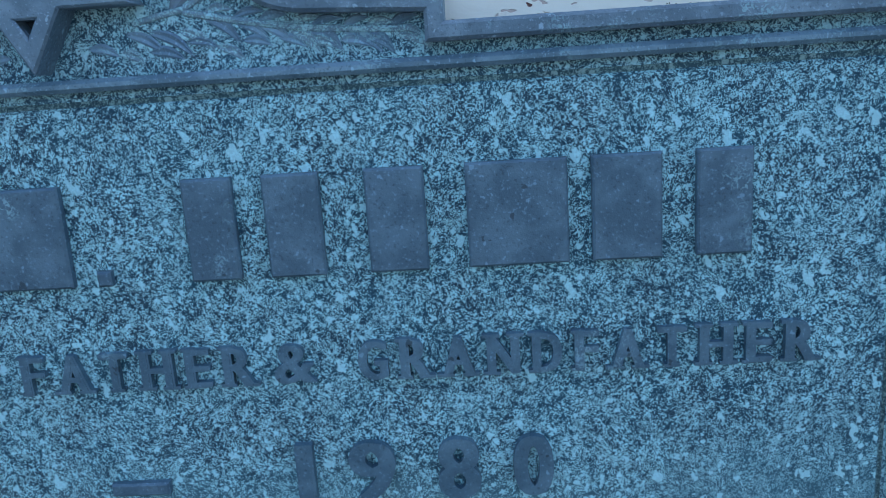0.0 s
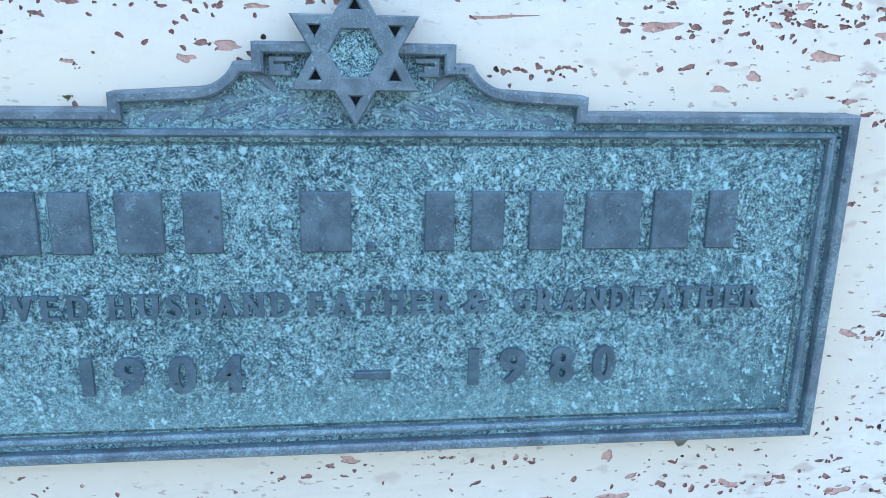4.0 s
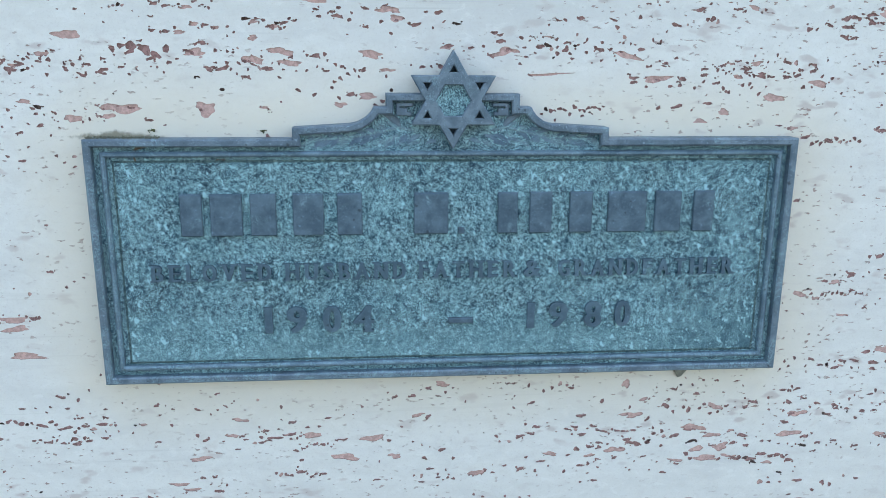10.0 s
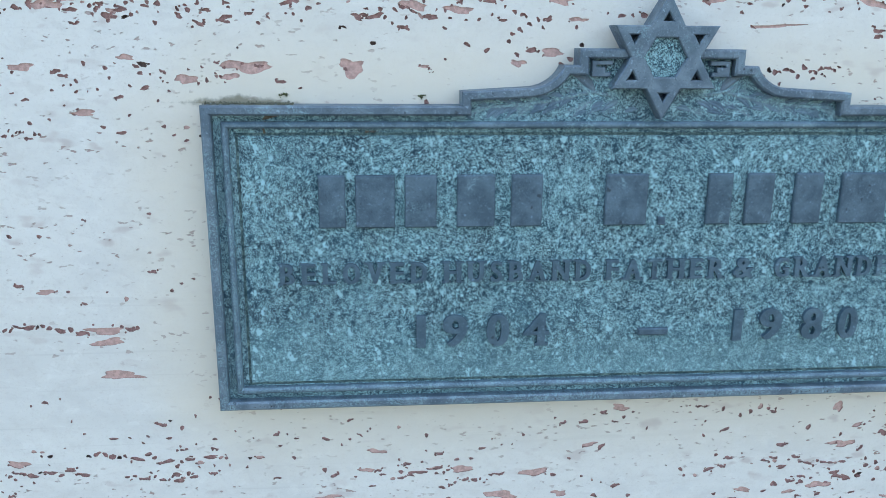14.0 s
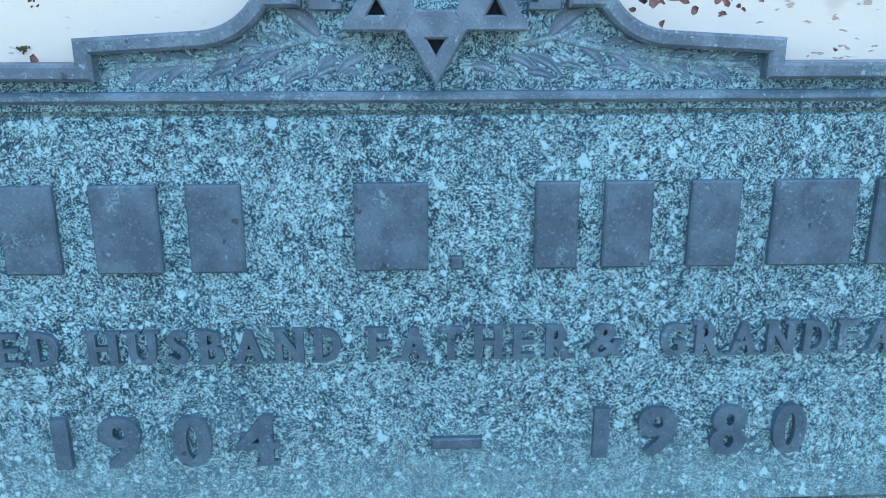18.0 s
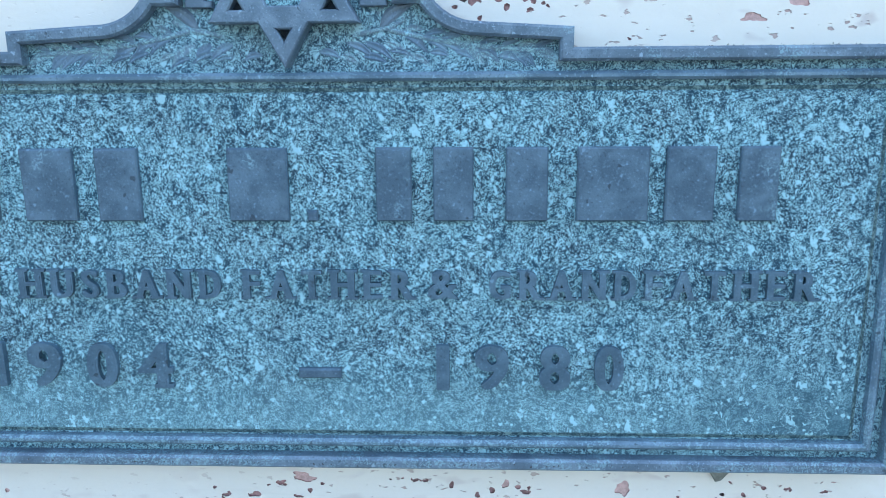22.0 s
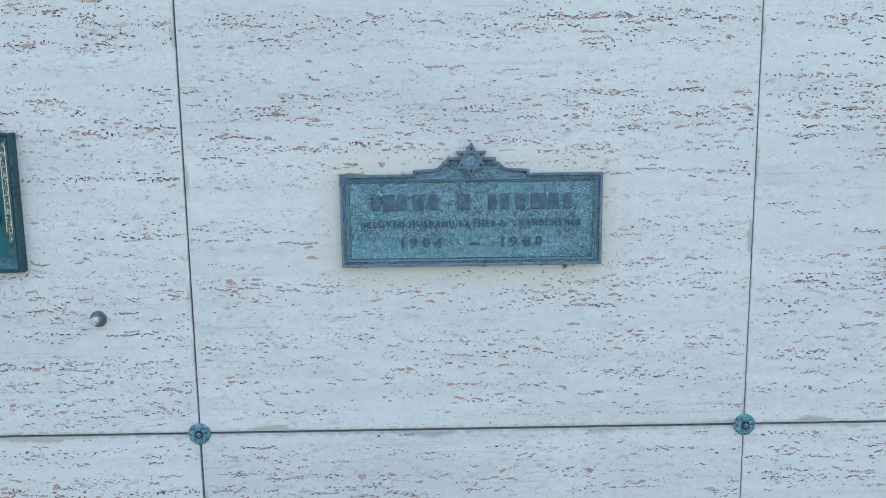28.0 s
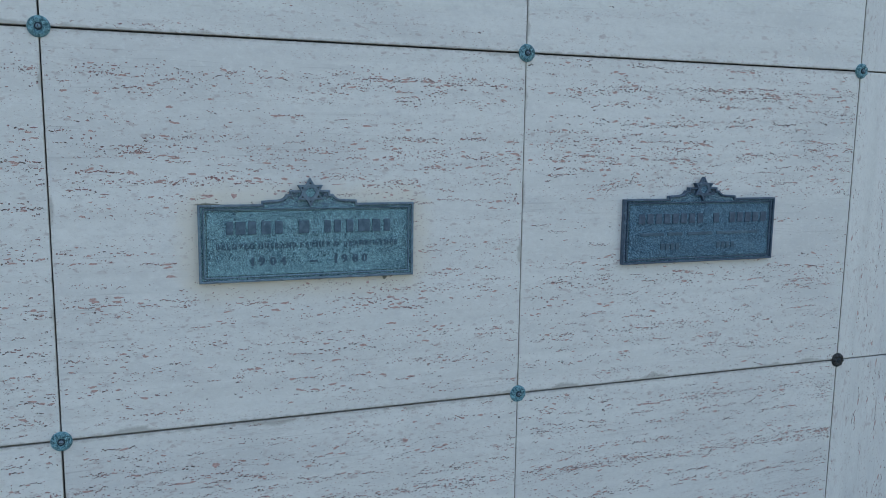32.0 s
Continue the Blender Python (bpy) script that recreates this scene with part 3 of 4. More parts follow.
def plaque(x, z, label, field, metal, seed):
    """A cast bronze plate with a stepped top, rim, inner bead, six-pointed star and leaf sprays."""
    rng = random.Random(seed)
    p = thing("memorial_plaque", x, z, label, "plaque", "memorial plaques on the stone wall")
    out = outline()
    part("plate", relief(offset(out, 0.0006), [], -0.0002, PLATE, 0.0004), CREST if field is FIELD else field, p, "speckled green plate")
    part("rim", relief(out, [offset(out, 0.0040)], -0.0001, RIM, 0.0008), metal, p, "smooth blue-grey rim")
    b = rect(-HALF + 0.0076, LOW + 0.0072, HALF - 0.0076, TOP - 0.0067)
    part("bead", relief(b, [offset(b, 0.0027)], PLATE + 0.0003, BEAD, 0.0009), BEAD_BRONZE if metal is BRONZE else metal, p, "smooth inner bead")
    f = rect(-HALF + 0.0140, LOW + 0.0118, HALF - 0.0140, TOP - 0.0125)
    # no groove is cut: its shade line is put into the grimy colour
    part("groove", relief(offset(f, -0.0012), [offset(f, 0.0002)], PLATE + 0.0002, PLATE - 0.0003, 0.0001), GRIME, p, "flush grimy ring round the field, groove's shade in its colour")
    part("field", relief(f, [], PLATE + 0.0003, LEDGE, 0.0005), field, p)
    cz = 0.0868
    holes = [ngon(0, cz, 0.0091, 6, 0.0)] + [ngon(0.0157 * math.cos(radians(90 + 60 * k)), cz + 0.0157 * math.sin(radians(90 + 60 * k)), 0.0024, 3, 90 + 60 * k) for k in range(6)]
    star = part("star", relief(hexagram(0.0254, cz), holes, -0.0035, STAR, 0.0005), metal, p, "raised six-pointed star")
    part("star_back", relief(offset(hexagram(0.0254, cz), 0.0012), [ngon(0, cz, 0.0098, 6, 0.0)], -0.0030, -0.0098, 0.0002), RECESS_SHADE, star)
    part("star_ground", relief(ngon(0, cz, 0.0096, 6, 0.0), [], PLATE + 0.0004, -0.0122, 0.0002), field, star)
    for side in (-1, 1):
        spray(p, side, metal, LEAFY, rng)
        scroll(p, side, metal)
    return p


def bars(p, spans, z0, z1, back, front, metal):
    """Cast writing kept as plain raised bars."""
    for x0, x1 in spans:
        part("bar", relief(rect(x0, z0, x1, z1), [], back, front, 0.0005), metal, p)


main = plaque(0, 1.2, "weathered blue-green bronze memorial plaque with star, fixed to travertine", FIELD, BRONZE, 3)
BACK, FACE, LOWFACE = LEDGE + 0.0006, -0.0103, -0.0099
NAME = ((-145, -131.5), (-130, -110.1), (-108.8, -92.6), (-86.7, -67.3), (-63, -47), (-22.3, -0.2), (24, 37), (41.4, 56), (63.4, 78.5), (84.0, 109.6), (111.2, 128.6), (133.3, 147))
bars(main, [((a + 0.08 * (b - a)) / 1000, (b - 0.08 * (b - a)) / 1000) for a, b in NAME], 0.0152, 0.0378, BACK, FACE, LETTERS)
bars(main, [(0.0037, 0.0068)], 0.0152, 0.0186, BACK, FACE, LETTERS)
for text, a, b in (("BELOVED", -161.3, -97.8), ("HUSBAND", -90.4, -25.1), ("FATHER", -18.0, 35.9), ("GRANDFATHER", 59.7, 160.4)):
    word(text, a / 1000, b / 1000, -0.0098, -0.0006, BACK, LOWFACE, WORDS, main)
part("letter", letter("&", 0.0405, 0.0500, -0.0098, -0.0006, BACK, LOWFACE), WORDS, main)
for ch, a, b in (("1", -102.6, -98.4), ("9", -90.8, -79.6), ("0", -71.1, -60.9), ("4", -54.4, -42.8), ("1", 43.0, 47.2), ("9", 55.3, 66.2), ("8", 75.8, 85.8), ("0", 93.3, 102.6)):
    part("digit", letter(ch, a / 1000, b / 1000, -0.0400, -0.0250, BACK, LOWFACE - 0.0003), WORDS, main)
part("dash", relief(rect(-0.0016, -0.0364, 0.0123, -0.0332), [], BACK, LOWFACE - 0.0003, 0.0005), LETTERS, main)

second = plaque(0.8304, 1.1988, "darker weathered bronze memorial plaque with star on travertine", FIELD_DARK, BRONZE_DARK, 8)
xs = [-0.155 + 0.0206 * i for i in range(16)]
bars(second, [(x, x + 0.0145) for i, x in enumerate(xs) if i not in (8, 10)], 0.0152, 0.0360, BACK, FACE, BRONZE_DARK)
bars(second, [(-0.15, -0.092), (-0.083, -0.046), (-0.034, 0.030), (0.040, 0.148)], -0.0100, -0.0036, BACK, LOWFACE, LETTERS)
bars(second, [(x + 0.0125 * k, x + 0.0125 * k + 0.0085) for x in (-0.099, 0.042) for k in range(4)], -0.0400, -0.0265, BACK, LOWFACE, LETTERS)
bars(second, [(-0.006, 0.007)], -0.0350, -0.0322, BACK, LOWFACE, LETTERS)


# ---- the green plate with the octagonal ring ----
def octagon(hx, hz, sx, sz):
    return [(hx, -sz), (hx, sz), (sx, hz), (-sx, hz), (-hx, sz), (-hx, -sz), (-sx, -hz), (sx, -hz)]


def ring_plate(x, z):
    w, h = 0.0985, 0.1005
    p = thing("green_plaque", x, z, "dark green bronze plaque with an octagonal ring and gilt edge", "plaque")
    part("plate", relief(rect(-w + 0.004, -h + 0.004, w - 0.004, h - 0.004), [], -0.0002, -0.006, 0.0005), GREEN, p, "flat green plate")
    part("rim", relief(rect(-w, -h, w, h), [rect(-w + 0.0060, -h + 0.0060, w - 0.0060, h - 0.0060)], -0.0001, -0.0160, 0.0022), GREEN_RIM, p, "dark bevelled rim")
    # sunk moulding that slopes from the rim down to the plate
    deep, lift = 0.0215, -0.0150

    def slope(d):
        return -0.0064 + (lift + 0.0064) * (deep - d) / (deep - 0.0058)

    inner, outer = (rect(-w + d, -h + d, w - d, h - d) for d in (deep, 0.0058))
    bm = bmesh.new()
    rings = [[bm.verts.new((x, y, z)) for x, z in loop] for loop, y in ((inner, -0.0056), (inner, -0.0070), (outer, lift), (outer, -0.0056))]
    for a, b in zip(rings, rings[1:] + rings[:1]):
        for k in range(4):
            bm.faces.new((a[k], a[(k + 1) % 4], b[(k + 1) % 4], b[k]))
    part("moulding", bm, RAIL, p, "worn teal sloping moulding")
    bm = bmesh.new()
    rng = random.Random(4)
    for i in range(190):
        zz, d = rng.uniform(-h + 0.045, h - 0.014), rng.uniform(0.0115, 0.0190)
        for side in (-1, 1):
            r = rng.uniform(0.0006, 0.0013)
            dome(bm, side * (w - d), zz, [(r, slope(d) + 0.0005), (r * 0.8, slope(d) - 0.0007), (0, slope(d) - 0.0011)], 6)
    for i in range(26):
        xx, d, r = rng.uniform(-w + 0.02, w - 0.02), rng.uniform(0.0090, 0.0150), rng.uniform(0.0005, 0.0010)
        dome(bm, xx, h - d, [(r * 1.4, slope(d) + 0.0005), (r, slope(d) - 0.0006), (0, slope(d) - 0.0009)], 6)
    tagged(part("gilt_beads", bm, GOLD, p, "worn gilt beading"), kind="stuff")
    for d in (0.0100, 0.0206):
        for side in (-1, 1):
            xx = side * (w - d)
            part("gilt_line", box(bmesh.new(), xx - 0.0007, xx + 0.0007, slope(d) - 0.0011, slope(d) + 0.0004, -h + 0.058, h - 0.018), GOLD, p, "thin gilt line")
    ring = part("octagon_ring", relief(octagon(0.0695, 0.0730, 0.0315, 0.0265), [octagon(0.0530, 0.0570, 0.0235, 0.0195)], -0.0055, -0.0150, 0.0045), GREEN_RIM, p, "raised octagonal ring")
    part("ring_ridge", relief(octagon(0.0635, 0.0670, 0.0287, 0.0240), [octagon(0.0590, 0.0625, 0.0265, 0.0220)], -0.0120, -0.0178, 0.0018), GREEN_RIM, ring)
    for sx in (-1, 1):
        for sz in (-1, 1):
            part("ferrule", relief(rect(sx * 0.0262 - 0.0035, sz * 0.0650 - 0.0098, sx * 0.0262 + 0.0035, sz * 0.0650 + 0.0098), [], -0.0055, -0.0190, 0.003), GREEN_RIM, ring, "band round the ring")
    return p


ring_plate(-0.7505, 1.2335)


# ---- bolt, rosettes and small things on the wall ----
bolt = thing("wall_bolt", -0.5546, 1.0589, "short steel bolt with nut and washer in the stone", "bolt")
part("washer", dome(bmesh.new(), 0, 0, [(0.0125, 0.001), (0.0125, -0.0012), (0.0118, -0.002), (0.003, -0.0021)], 28), ZINC, bolt, "dark washer")
part("nut", relief(ngon(0, 0, 0.0098, 6, 20), [], -0.0018, -0.0105, 0.0012), ZINC, bolt, "dark hexagon nut")
part("thread", dome(bmesh.new(), 0, 0, [(0.0058, -0.009)] + [(0.0058 - 0.0004 * (i % 2), -0.0105 - 0.0008 * i) for i in range(12)] + [(0.0046, -0.0205), (0.001, -0.0207)], 20), STEEL, bolt, "bright threaded end")


def rosette(x, z, petals, centre, label, turn):
    r = thing("rosette", x, z, label, "rosette", "rosettes at the panel corners")
    part("cup", dome(bmesh.new(), 0, 0, [(0.0165, 0.0005), (0.0168, -0.0015), (0.0155, -0.0035), (0.010, -0.0042)], 40), petals, r)
    bm = dome(bmesh.new(), 0, 0, [(0.0150, -0.0025), (0.0148, -0.0048), (0.0120, -0.0068), (0.0085, -0.0066), (0.0060, -0.0052), (0.0050, -0.0050)], 64, 8, 0.055, turn)
    part("petals", bm, petals, r)
    part("seat", dome(bmesh.new(), 0, 0, [(0.0060, -0.0045), (0.0058, -0.0066), (0.0050, -0.0070), (0.002, -0.0070)], 24), RECESS_SHADE, r, "dark ring round the screw")
    part("screw_head", dome(bmesh.new(), 0, 0, [(0.0037, -0.004), (0.0037, -0.0078), (0.0030, -0.0090), (0.0018, -0.0095), (0.0007, -0.0096)], 20), centre, r, "round screw head")
    # the slot isn't cut: a proud bar in the shade colour stands for it
    bm = bmesh.new()
    box(bm, -0.0030, 0.0030, -0.0099, -0.0080, -0.0005, 0.0005)
    bmesh.ops.rotate(bm, verts=bm.verts, matrix=Matrix.Rotation(turn * 1.7, 3, "Y"))
    part("slot", bm, RECESS_SHADE, r)
    return r


COLS = [-2.078, -1.2468, -0.4155, 0.4158, 1.2470]
ROWS = [0.2098, 0.8778, 1.5462, 2.2142]
for i, x in enumerate(COLS):
    for j, z in enumerate(ROWS):
        if i == 4 and j == 1:
            rosette(x, z, IRON, IRON, "dark brown bronze rosette screwed at a panel corner", 0.9)
        else:
            rosette(x, z, TEAL, BRONZE, "verdigris bronze rosette screwed at a panel corner", 0.5 * i + 0.8 * j)

shim = thing("metal_clip", 0.1377, 1.1318, "grey metal clip tip below the plaque edge", "clip")
part("tip", relief([(-0.0042, 0.002), (0.0044, 0.002), (0.0034, -0.0034), (0.0006, -0.0068), (-0.0014, -0.0074), (-0.0034, -0.0040)], [], -0.0002, -0.0030, 0.0006), plain("grey_lead", (0.20, 0.20, 0.17), 0.7, 0.1, 600), shim)


def crumbs(name, x0, x1, z, thick, y0, y1, n, material, label, seed):
    """A thin line of crumbly growth or dirt made of small lumps."""
    rng = random.Random(seed)
    bm = bmesh.new()
    for _ in range(n):
        r = thick * rng.uniform(0.25, 0.6)
        m = Matrix.Translation((rng.uniform(x0, x1), rng.uniform(y0, y1), z + rng.gauss(0.1, 0.6) * thick)) @ Euler((rng.random() * 3, rng.random() * 3, 0)).to_matrix().to_4x4() @ Matrix.Diagonal((r * 1.5, r, r * 0.7, 1))
        bmesh.ops.create_icosphere(bm, subdivisions=1, radius=1.0, matrix=m)
    me = bpy.data.meshes.new(name)
    bm.to_mesh(me)
    bm.free()
    me.materials.append(material)
    return tagged(new(name, me), label, "dirt", "", "stuff")


crumbs("lichen", -0.190, -0.153, 1.2668, 0.0006, -0.0075, -0.0002, 700, LICHEN, "olive lichen on the top edge of the plaque", 2)
crumbs("lichen", 0.120, 0.186, 1.2667, 0.0004, -0.0080, -0.0010, 160, LICHEN, "thin grey lichen on the plaque's top edge", 5)
crumbs("dirt_specks", -0.188, 0.188, 1.1343, 0.0005, RIM - 0.0001, RIM + 0.0003, 150, IRON, "dark dirt specks along the lower plaque edge", 9)
for x, z, w, n, m, label in ((-0.1572, 1.2703, 0.0022, 26, MOSS, "tiny olive moss tuft on the stone"), (-0.0996, 1.2700, 0.0016, 16, MOSS, "tiny olive moss tuft on the stone"),
                             (-0.0829, 1.2572, 0.002, 14, DIRT, "brown plant crumb caught on the bead"), (-0.1212, 1.2556, 0.003, 18, DIRT, "brown plant crumb caught on the bead")):
    front = 0.0 if m is MOSS else PLATE
    crumbs("moss_tuft" if m is MOSS else "plant_crumb", x - w, x + w, z, 0.0007, front - 0.0007, front + 0.0002, n, m, label, n)
rust = thing("rust_flake", 0.0185, 1.1322, "brown rust flake at the lower plaque edge", "rust")
part("flake", relief([(-0.0052, 0.002), (0.0050, 0.002), (0.0038, -0.0016), (0.0004, -0.0022), (-0.0028, -0.0034), (-0.0046, -0.0012)], [], -0.0001, -0.0022, 0.0004), RUST, rust)
twig = thing("dried_seed_pod", -0.1605, 1.2607, "curled brown dried seed pod caught on the plaque", "debris", y=PLATE)
part("pod", leaf(-0.0055, 0.0, 0.011, 0.0026, 12, -0.0002, 0.0016), DIRT, twig)
part("stalk", tube([(-0.004, -0.0005), (-0.0052, -0.003), (-0.0046, -0.0055)], 0.0005, -0.0004), DIRT, twig)

# ---- ground and the wall behind the panels ----
# unseen ground, coloured dark so little light bounces up onto the wall
g = bmesh.new()
box(g, -600, 600, -600, 600, -0.3, 0.0)
ground = part("ground", g, GROUND_DARK, None)
tagged(ground, "unseen ground in front of the wall, dark to cut light from below", "ground", "", "structure")
b = bmesh.new()
box(b, -6, 6, 0.028, 0.5, 0, 3.4)
wall = part("wall_north", b, JOINT, None)
tagged(wall, "travertine-clad wall of square panels with dark joints", "wall", "", "structure")


# ---- travertine panels: pits and pink-filled voids are cut into the face ----
def blob(rng, x, z, a, b, turn, n):
    """A softly ragged outline round (x, z), longer along the bedding."""
    c, s = math.cos(turn), math.sin(turn)
    p1, p2, p3, p4 = (rng.uniform(0, 6.28) for _ in range(4))
    out = []
    for i in range(n):
        t = 2 * math.pi * (i + rng.uniform(-0.15, 0.15)) / n
        k = 1 + rng.uniform(-0.07, 0.07) + 0.16 * math.sin(2 * t + p1) + 0.15 * math.sin(3 * t + p2) + (0.13 * math.sin(5 * t + p4) if n > 9 else 0.0)
        u, v = a * k * math.cos(t), b * k * math.sin(t) + 0.22 * b * math.sin(2.2 * math.cos(t) + p3)
        out.append((x + u * c - v * s, z + u * s + v * c))
    return out


def pits(rng, x0, x1, z0, z1, count, upright, beds, free, clogged):
    """Outlines of pits strung along the bedding, some running together; a small share is wide and pink-filled."""
    found = []
    long0, long1, wide0, wide1 = (z0, z1, x0, x1) if upright else (x0, x1, z0, z1)
    lines = [(rng.uniform(wide0, wide1), rng.uniform(0.3, 1.6)) for _ in range(60)] + beds
    weights = [w for _, w in lines]
    while len(found) < count:
        mid, _ = rng.choices(lines, weights)[0]
        at, run = rng.uniform(long0, long1), rng.choice((1, 1, 2, 3, 4, 6, 9, 14))
        wide = mid + rng.gauss(0, 0.0062)
        tight = rng.random() < 0.30
        lean, drift = rng.gauss(0, 0.5), rng.gauss(0, 0.06)
        size = 1.10 * math.exp(rng.gauss(0, 0.28))
        upset = rng.random() < 0.16
        for _ in range(run):
            kind = rng.random()
            if kind < 0.68:
                a = size * rng.uniform(0.00055, 0.00112)
                b = a * rng.uniform(0.55, 0.95)
                turn = lean + rng.gauss(0, 0.3) + (1.4 if upset else 0.0)
            elif kind < 0.955:
                a = size * rng.uniform(0.0011, 0.0025)
                b = min(a * rng.uniform(0.30, 0.50), 0.00105)
                turn = rng.gauss(0, 0.16) + 0.2 * lean
            else:
                a = min(size * rng.uniform(0.0030, 0.0058), 0.0075)
                b = min(a * rng.uniform(0.24, 0.40), 0.0019)
                turn = rng.gauss(0, 0.1)
            big = kind >= 0.955
            at += a * rng.uniform(0.9, 1.5) if tight else a + abs(rng.gauss(0, 0.005)) + 0.0008
            across = wide + rng.gauss(0, 0.0012 if tight else 0.0026)
            wide += drift * a
            turn += math.pi / 2 if upright else 0
            x, z = (across, at) if upright else (at, across)
            at += a * 0.9
            m = a * 1.5 + 0.0015
            if x0 + m < x < x1 - m and z0 + m < z < z1 - m and free(x, z):
                fill = 1 if big or rng.random() < 0.07 else 2 if rng.random() < clogged(x, z) else 0
                for _ in range(rng.choice((0, 1, 2, 3)) if kind >= 0.68 else 0):
                    r, side = rng.uniform(0.00035, 0.0007), rng.choice((-1, 1))
                    u, v = side * a * rng.uniform(0.5, 1.15), rng.gauss(0, 0.8) * b
                    found.append((blob(rng, x + (v if upright else u), z + (u if upright else v), r * 1.2, r, rng.uniform(0, 3), 7), 2 if fill == 1 else fill))
                found.append((blob(rng, x, z, a, b, turn, 20 if big else 11 if kind >= 0.68 else 8), fill))
    return found


def panel(x0, x1, z0, z1, found, material, front=0.0):
    """One stone slab with its pits as real hollows."""
    cx, cz = (x0 + x1) / 2, (z0 + z1) / 2
    e = 0.0009
    loops = [rect(x0 + e, z0 + e, x1 - e, z1 - e)] + [p for p, _ in found]
    verts, faces = [], []
    for loop in loops:
        k = len(verts)
        verts += [Vector(p) for p in loop]
        faces.append(list(range(k, k + len(loop))))
    v, _, f, _, _, of = delaunay_2d_cdt(verts, [], faces, 1, 1e-6)
    co = [(p[0] - cx, front, p[1] - cz) for p in v]
    polys, mats, low, sides = [], [], {}, {}

    def sunk(i, d):
        if i not in low:
            low[i] = len(co)
            co.append((co[i][0], front + d, co[i][2]))
        return low[i]

    for face, old in zip(f, of):
        pit = max(old) if old else 0
        if pit == 0:
            polys.append(tuple(face))
            mats.append(0)
        else:
            filled = found[pit - 1][1]
            polys.append(tuple(sunk(i, (0.0019, 0.0005, 0.0008)[filled]) for i in face))
            mats.append((2, 1, 3)[filled])
        for a, b in zip(face, face[1:] + face[:1]):
            sides.setdefault((min(a, b), max(a, b)), []).append((pit, a, b))
    for pair in sides.values():
        if len(pair) == 2 and (pair[0][0] == 0) != (pair[1][0] == 0):
            pit, a, b = pair[0] if pair[0][0] == 0 else pair[1]
            polys.append((a, b, low[b], low[a]))
            mats.append(3 if found[max(pair[0][0], pair[1][0]) - 1][1] else 2)
    base = len(co)
    for y, s in ((front, e), (front + 0.0012, 0.0), (front + 0.027, 0.0)):
        co += [(x - cx, y, z - cz) for x, z in rect(x0 + s, z0 + s, x1 - s, z1 - s)]
    for k in (0, 4):
        for i in range(4):
            j = (i + 1) % 4
            polys.append((base + k + i, base + k + 4 + i, base + k + 4 + j, base + k + j))
            mats.append(0)
    me = bpy.data.meshes.new("stone_panel")
    me.from_pydata(co, [], polys)
    for m in (material, FILLER, PIT, PIT_RED):
        me.materials.append(m)
    me.polygons.foreach_set("material_index", mats)
    me.update()
    ob = new("stone_panel", me)
    ob.location = (cx, 0, cz)
    ob.parent = wall
    return ob


# large pink-filled voids round the middle plaque: x, z, half length, half height in millimetres from the plaque's centre
VOIDS = ((-172, 82, 9.8, 2.7), (-196, 119, 6.5, 2.4), (-129, 82, 5.9, 3.4), (-59, 84, 3.6, 1.4), (-29, 128, 3.9, 1.7), (-103, 118, 2.6, 1.5),
         (112, 98, 8.5, 1.7), (52, 100, 11.4, 0.7), (151, 80, 3.6, 1.7), (138, 75, 3.3, 1.4), (-235, -54, 9.8, 2.0), (-239, -38, 6.5, 2.0),
         (-170, -53, 3.3, 2.4), (-121, -96, 4.6, 1.2), (-145, -120, 5.9, 1.5), (-61, -122, 9.1, 2.0), (-32, -122, 3.6, 1.7), (-158, -136, 5.2, 1.2),
         (-4, -77, 4.2, 1.7), (106, -80, 2.6, 2.7), (101, -123, 6.5, 1.9), (153, -124, 4.9, 1.7), (168, -123, 4.6, 2.7), (152, -160, 9.8, 2.0))
BEDS = [(1.488, 5.0), (1.478, 4.0), (1.455, 2.5), (1.378, 4.0), (1.362, 3.5), (1.348, 3.5), (1.325, 2.5), (1.300, 1.5), (1.110, 1.4), (1.090, 1.6), (1.078, 1.8), (1.062, 1.8), (1.03, 2.0), (0.990, 2.2), (0.962, 2.0), (0.93, 2.0), (0.905, 1.5)]
LOW_BEDS = [(0.838, 3.0), (0.806, 3.0), (0.775, 2.5), (0.742, 3.0), (0.71, 4.0), (0.70, 3.0), (0.66, 2.0)]
# rounder terracotta lumps in the lower slabs, in metres
STONES = ((-0.171, 0.804, 0.0062, 0.0042), (-0.640, 0.796, 0.0056, 0.0044), (0.180, 0.808, 0.0050, 0.0040))
JOIN, THIN = 0.0016, 0.0008


def clear_of_plaque(x, z):
    return not (abs(x) < 0.186 and abs(z - 1.2) < 0.063)


def clogged(x, z):
    """Pits in the cleaned patch round the middle plaque are mostly filled up."""
    return 0.96 if abs(x) < 0.30 and abs(z - 1.2) < 0.17 else 0.80 if abs(x) < 0.41 and z > 0.88 else 0.62


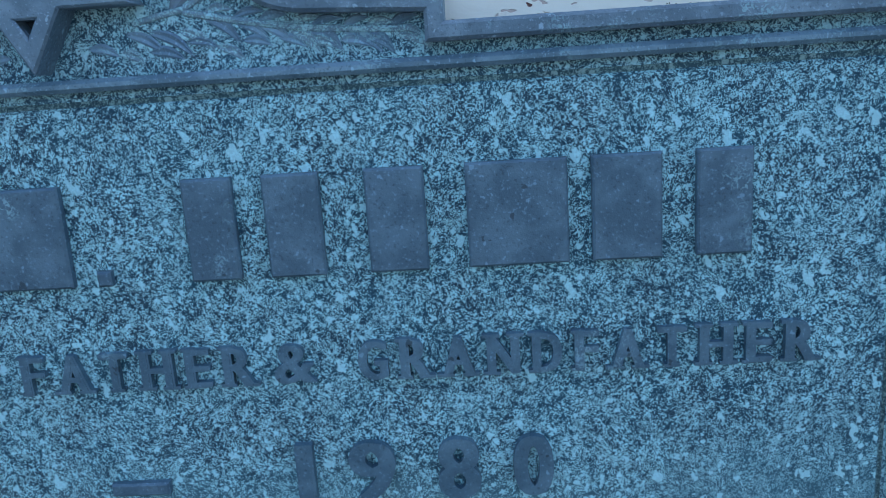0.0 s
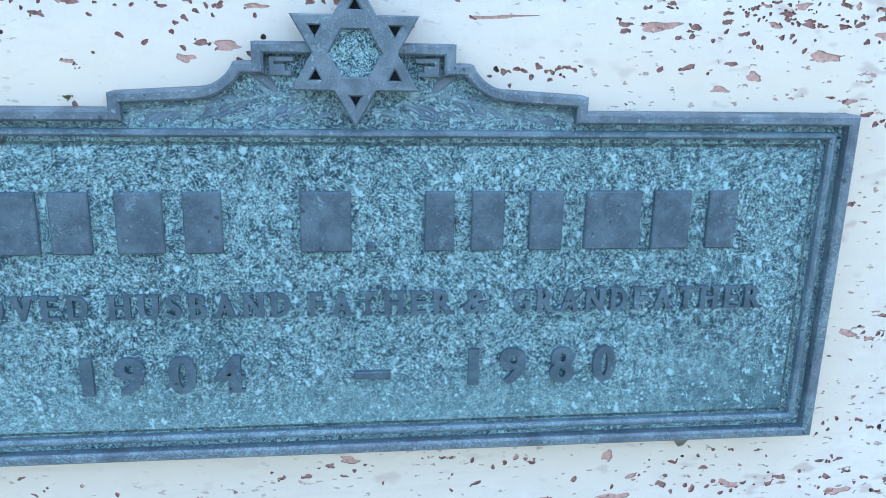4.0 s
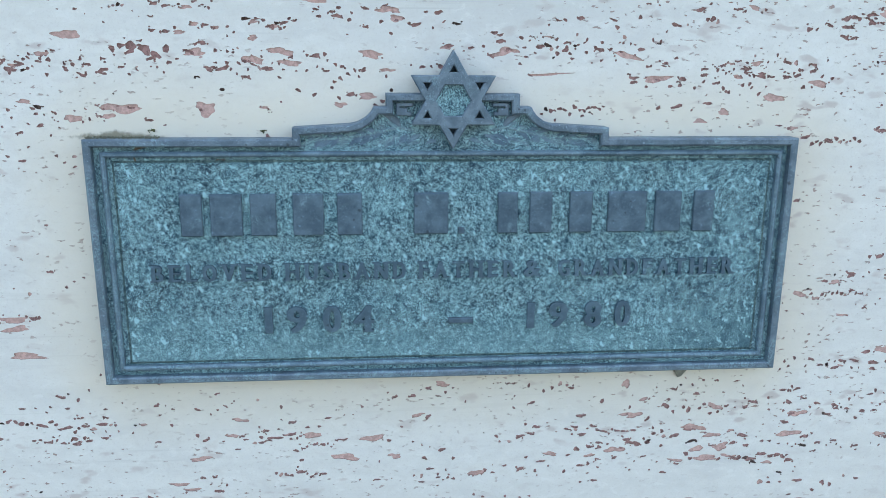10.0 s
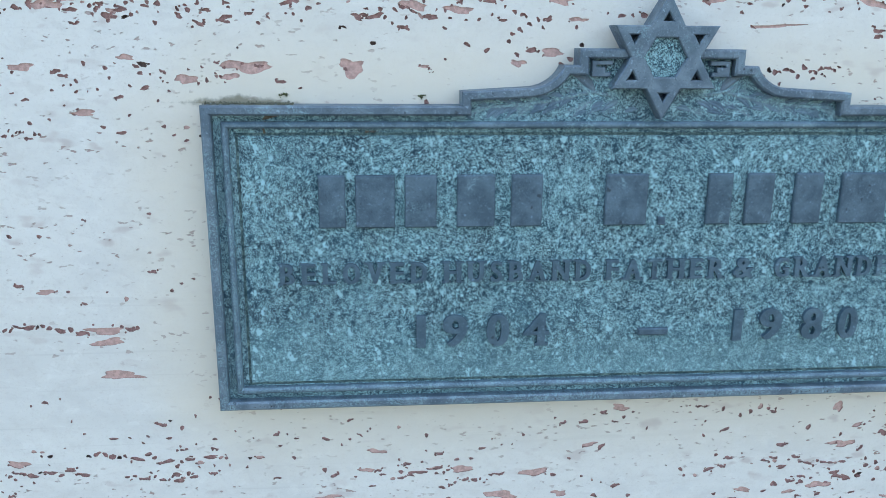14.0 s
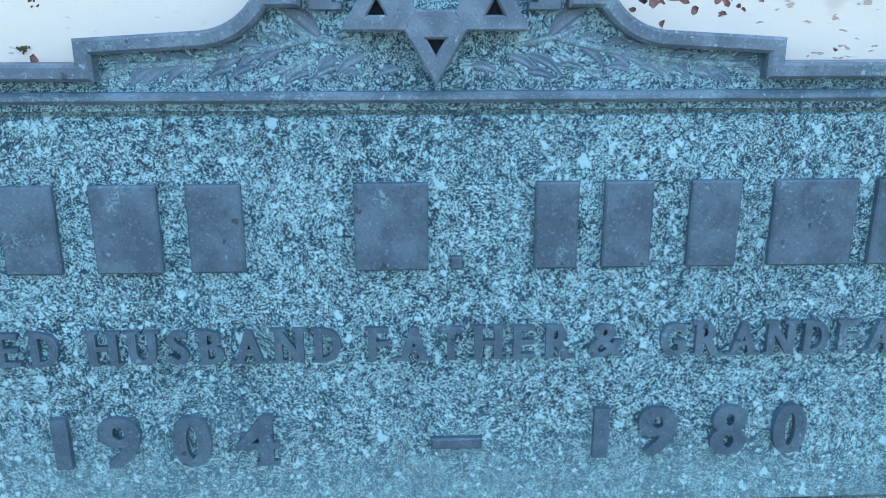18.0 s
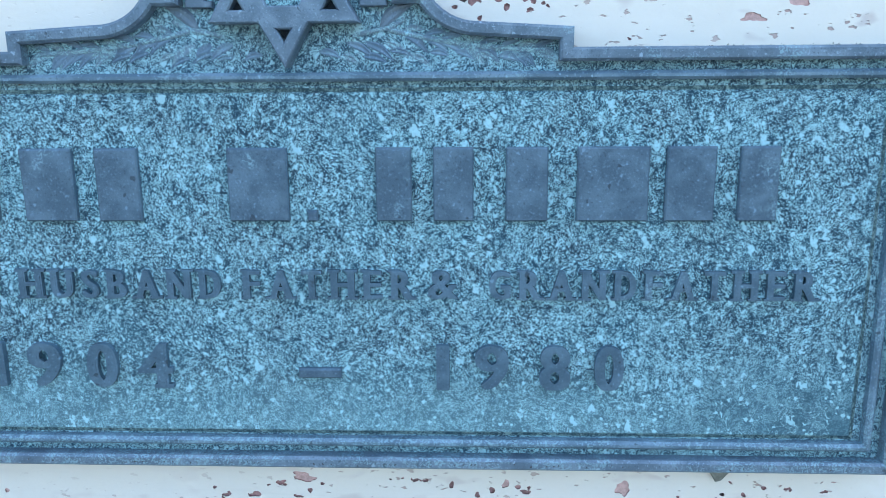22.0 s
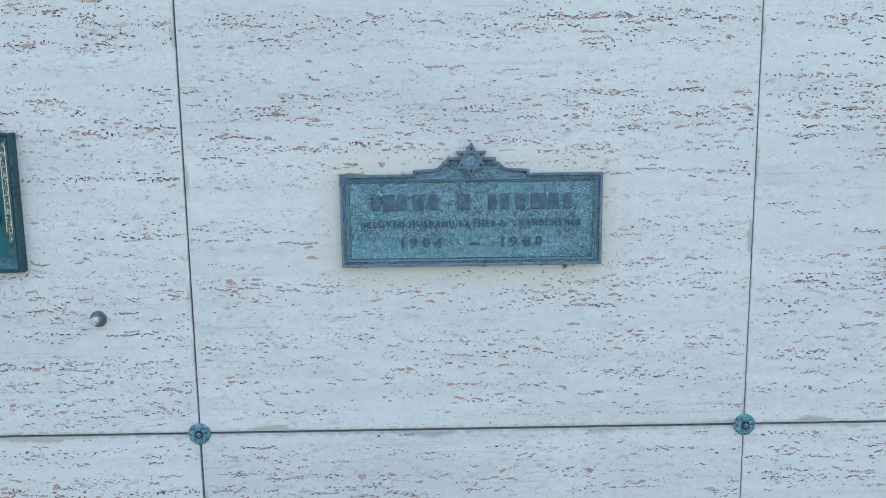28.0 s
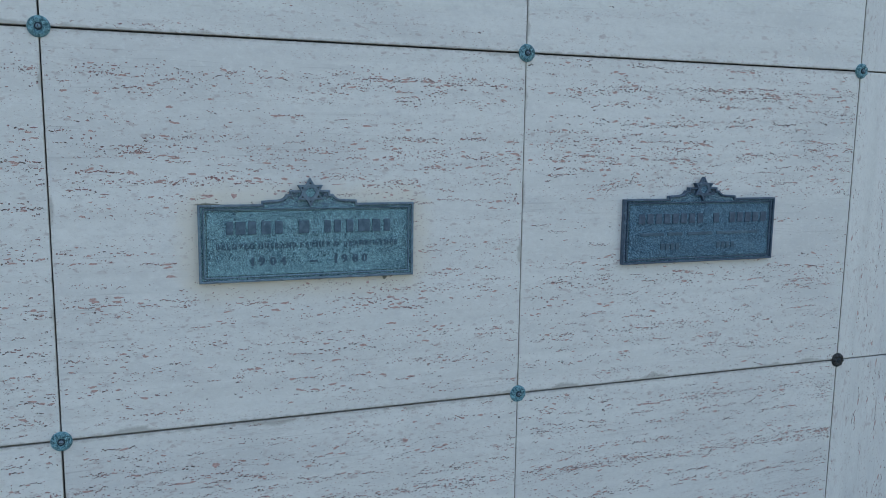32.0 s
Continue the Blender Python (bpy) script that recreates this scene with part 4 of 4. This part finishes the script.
EDGES = COLS + [1.62]
for i in range(5):
    for j in range(-1, 4):
        rng = random.Random(100 + 10 * i + j)
        z0, z1 = (ROWS[j] if j >= 0 else 0.02), (ROWS[j + 1] if j < 3 else 2.88)
        x0, x1 = EDGES[i], EDGES[i + 1]
        upright = i == 4
        left = THIN if i == 3 else 0.0011 if (i, j) == (2, 1) else JOIN
        right = THIN if i == 2 else 0.0011 if (i, j) == (1, 1) else JOIN
        seen = j in (0, 1, 2) and i > 0
        count = 0
        if seen:
            count = {0: 9400, 1: 9800, 2: 300}[j] if not upright else {0: 900, 1: 900, 2: 300}[j]
            if i == 1:
                count = int(count * 0.9)
        holes = []
        if i == 2 and j == 1:
            count = 7800
            holes = [(blob(rng, x / 1000, 1.2 + z / 1000, a / 1050, b / 1050, rng.gauss(0, 0.05), 26), 1) for x, z, a, b in VOIDS]
        if j == 0:
            holes = [(blob(rng, x, z, a, b, 0.1, 20), 1) for x, z, a, b in STONES if x0 + 0.01 < x < x1 - 0.01]
        holes += pits(rng, x0 + left, x1 - right, z0 + JOIN, z1 - JOIN, count, upright, [] if upright else BEDS if j == 1 else LOW_BEDS if j == 0 else [], clear_of_plaque, clogged) if count else []
        panel(x0 + left, x1 - right, z0 + JOIN, z1 - JOIN, holes, STONE_UP if upright else STONE_STAINED if (i, j) == (2, 1) else STONE)
for x0, x1 in ((-6.0, COLS[0]), (1.62, 6.0)):
    panel(x0 + JOIN, x1 - JOIN, 0.02, 2.88, [], STONE)
for x, z0, z1 in ((COLS[3], 0.2098, 0.8775), (COLS[3], 0.8785, 1.5458), (COLS[4], 0.2098, 0.8775), (COLS[4], 0.8785, 1.5458), (COLS[4], 1.5466, 2.2142)):
    part("grout_strip", box(bmesh.new(), x - 0.0017, x + 0.0017, 0.0014, 0.028, z0 + 0.002, z1 - 0.002), GROUT, wall, "dirty grout in the joint")
b = bmesh.new()
box(b, -6.1, 6.1, -0.06, 0.5, 2.8836, 3.4)
tagged(part("coping", b, STONE, None), "pale travertine coping along the wall top", "coping", "", "structure")
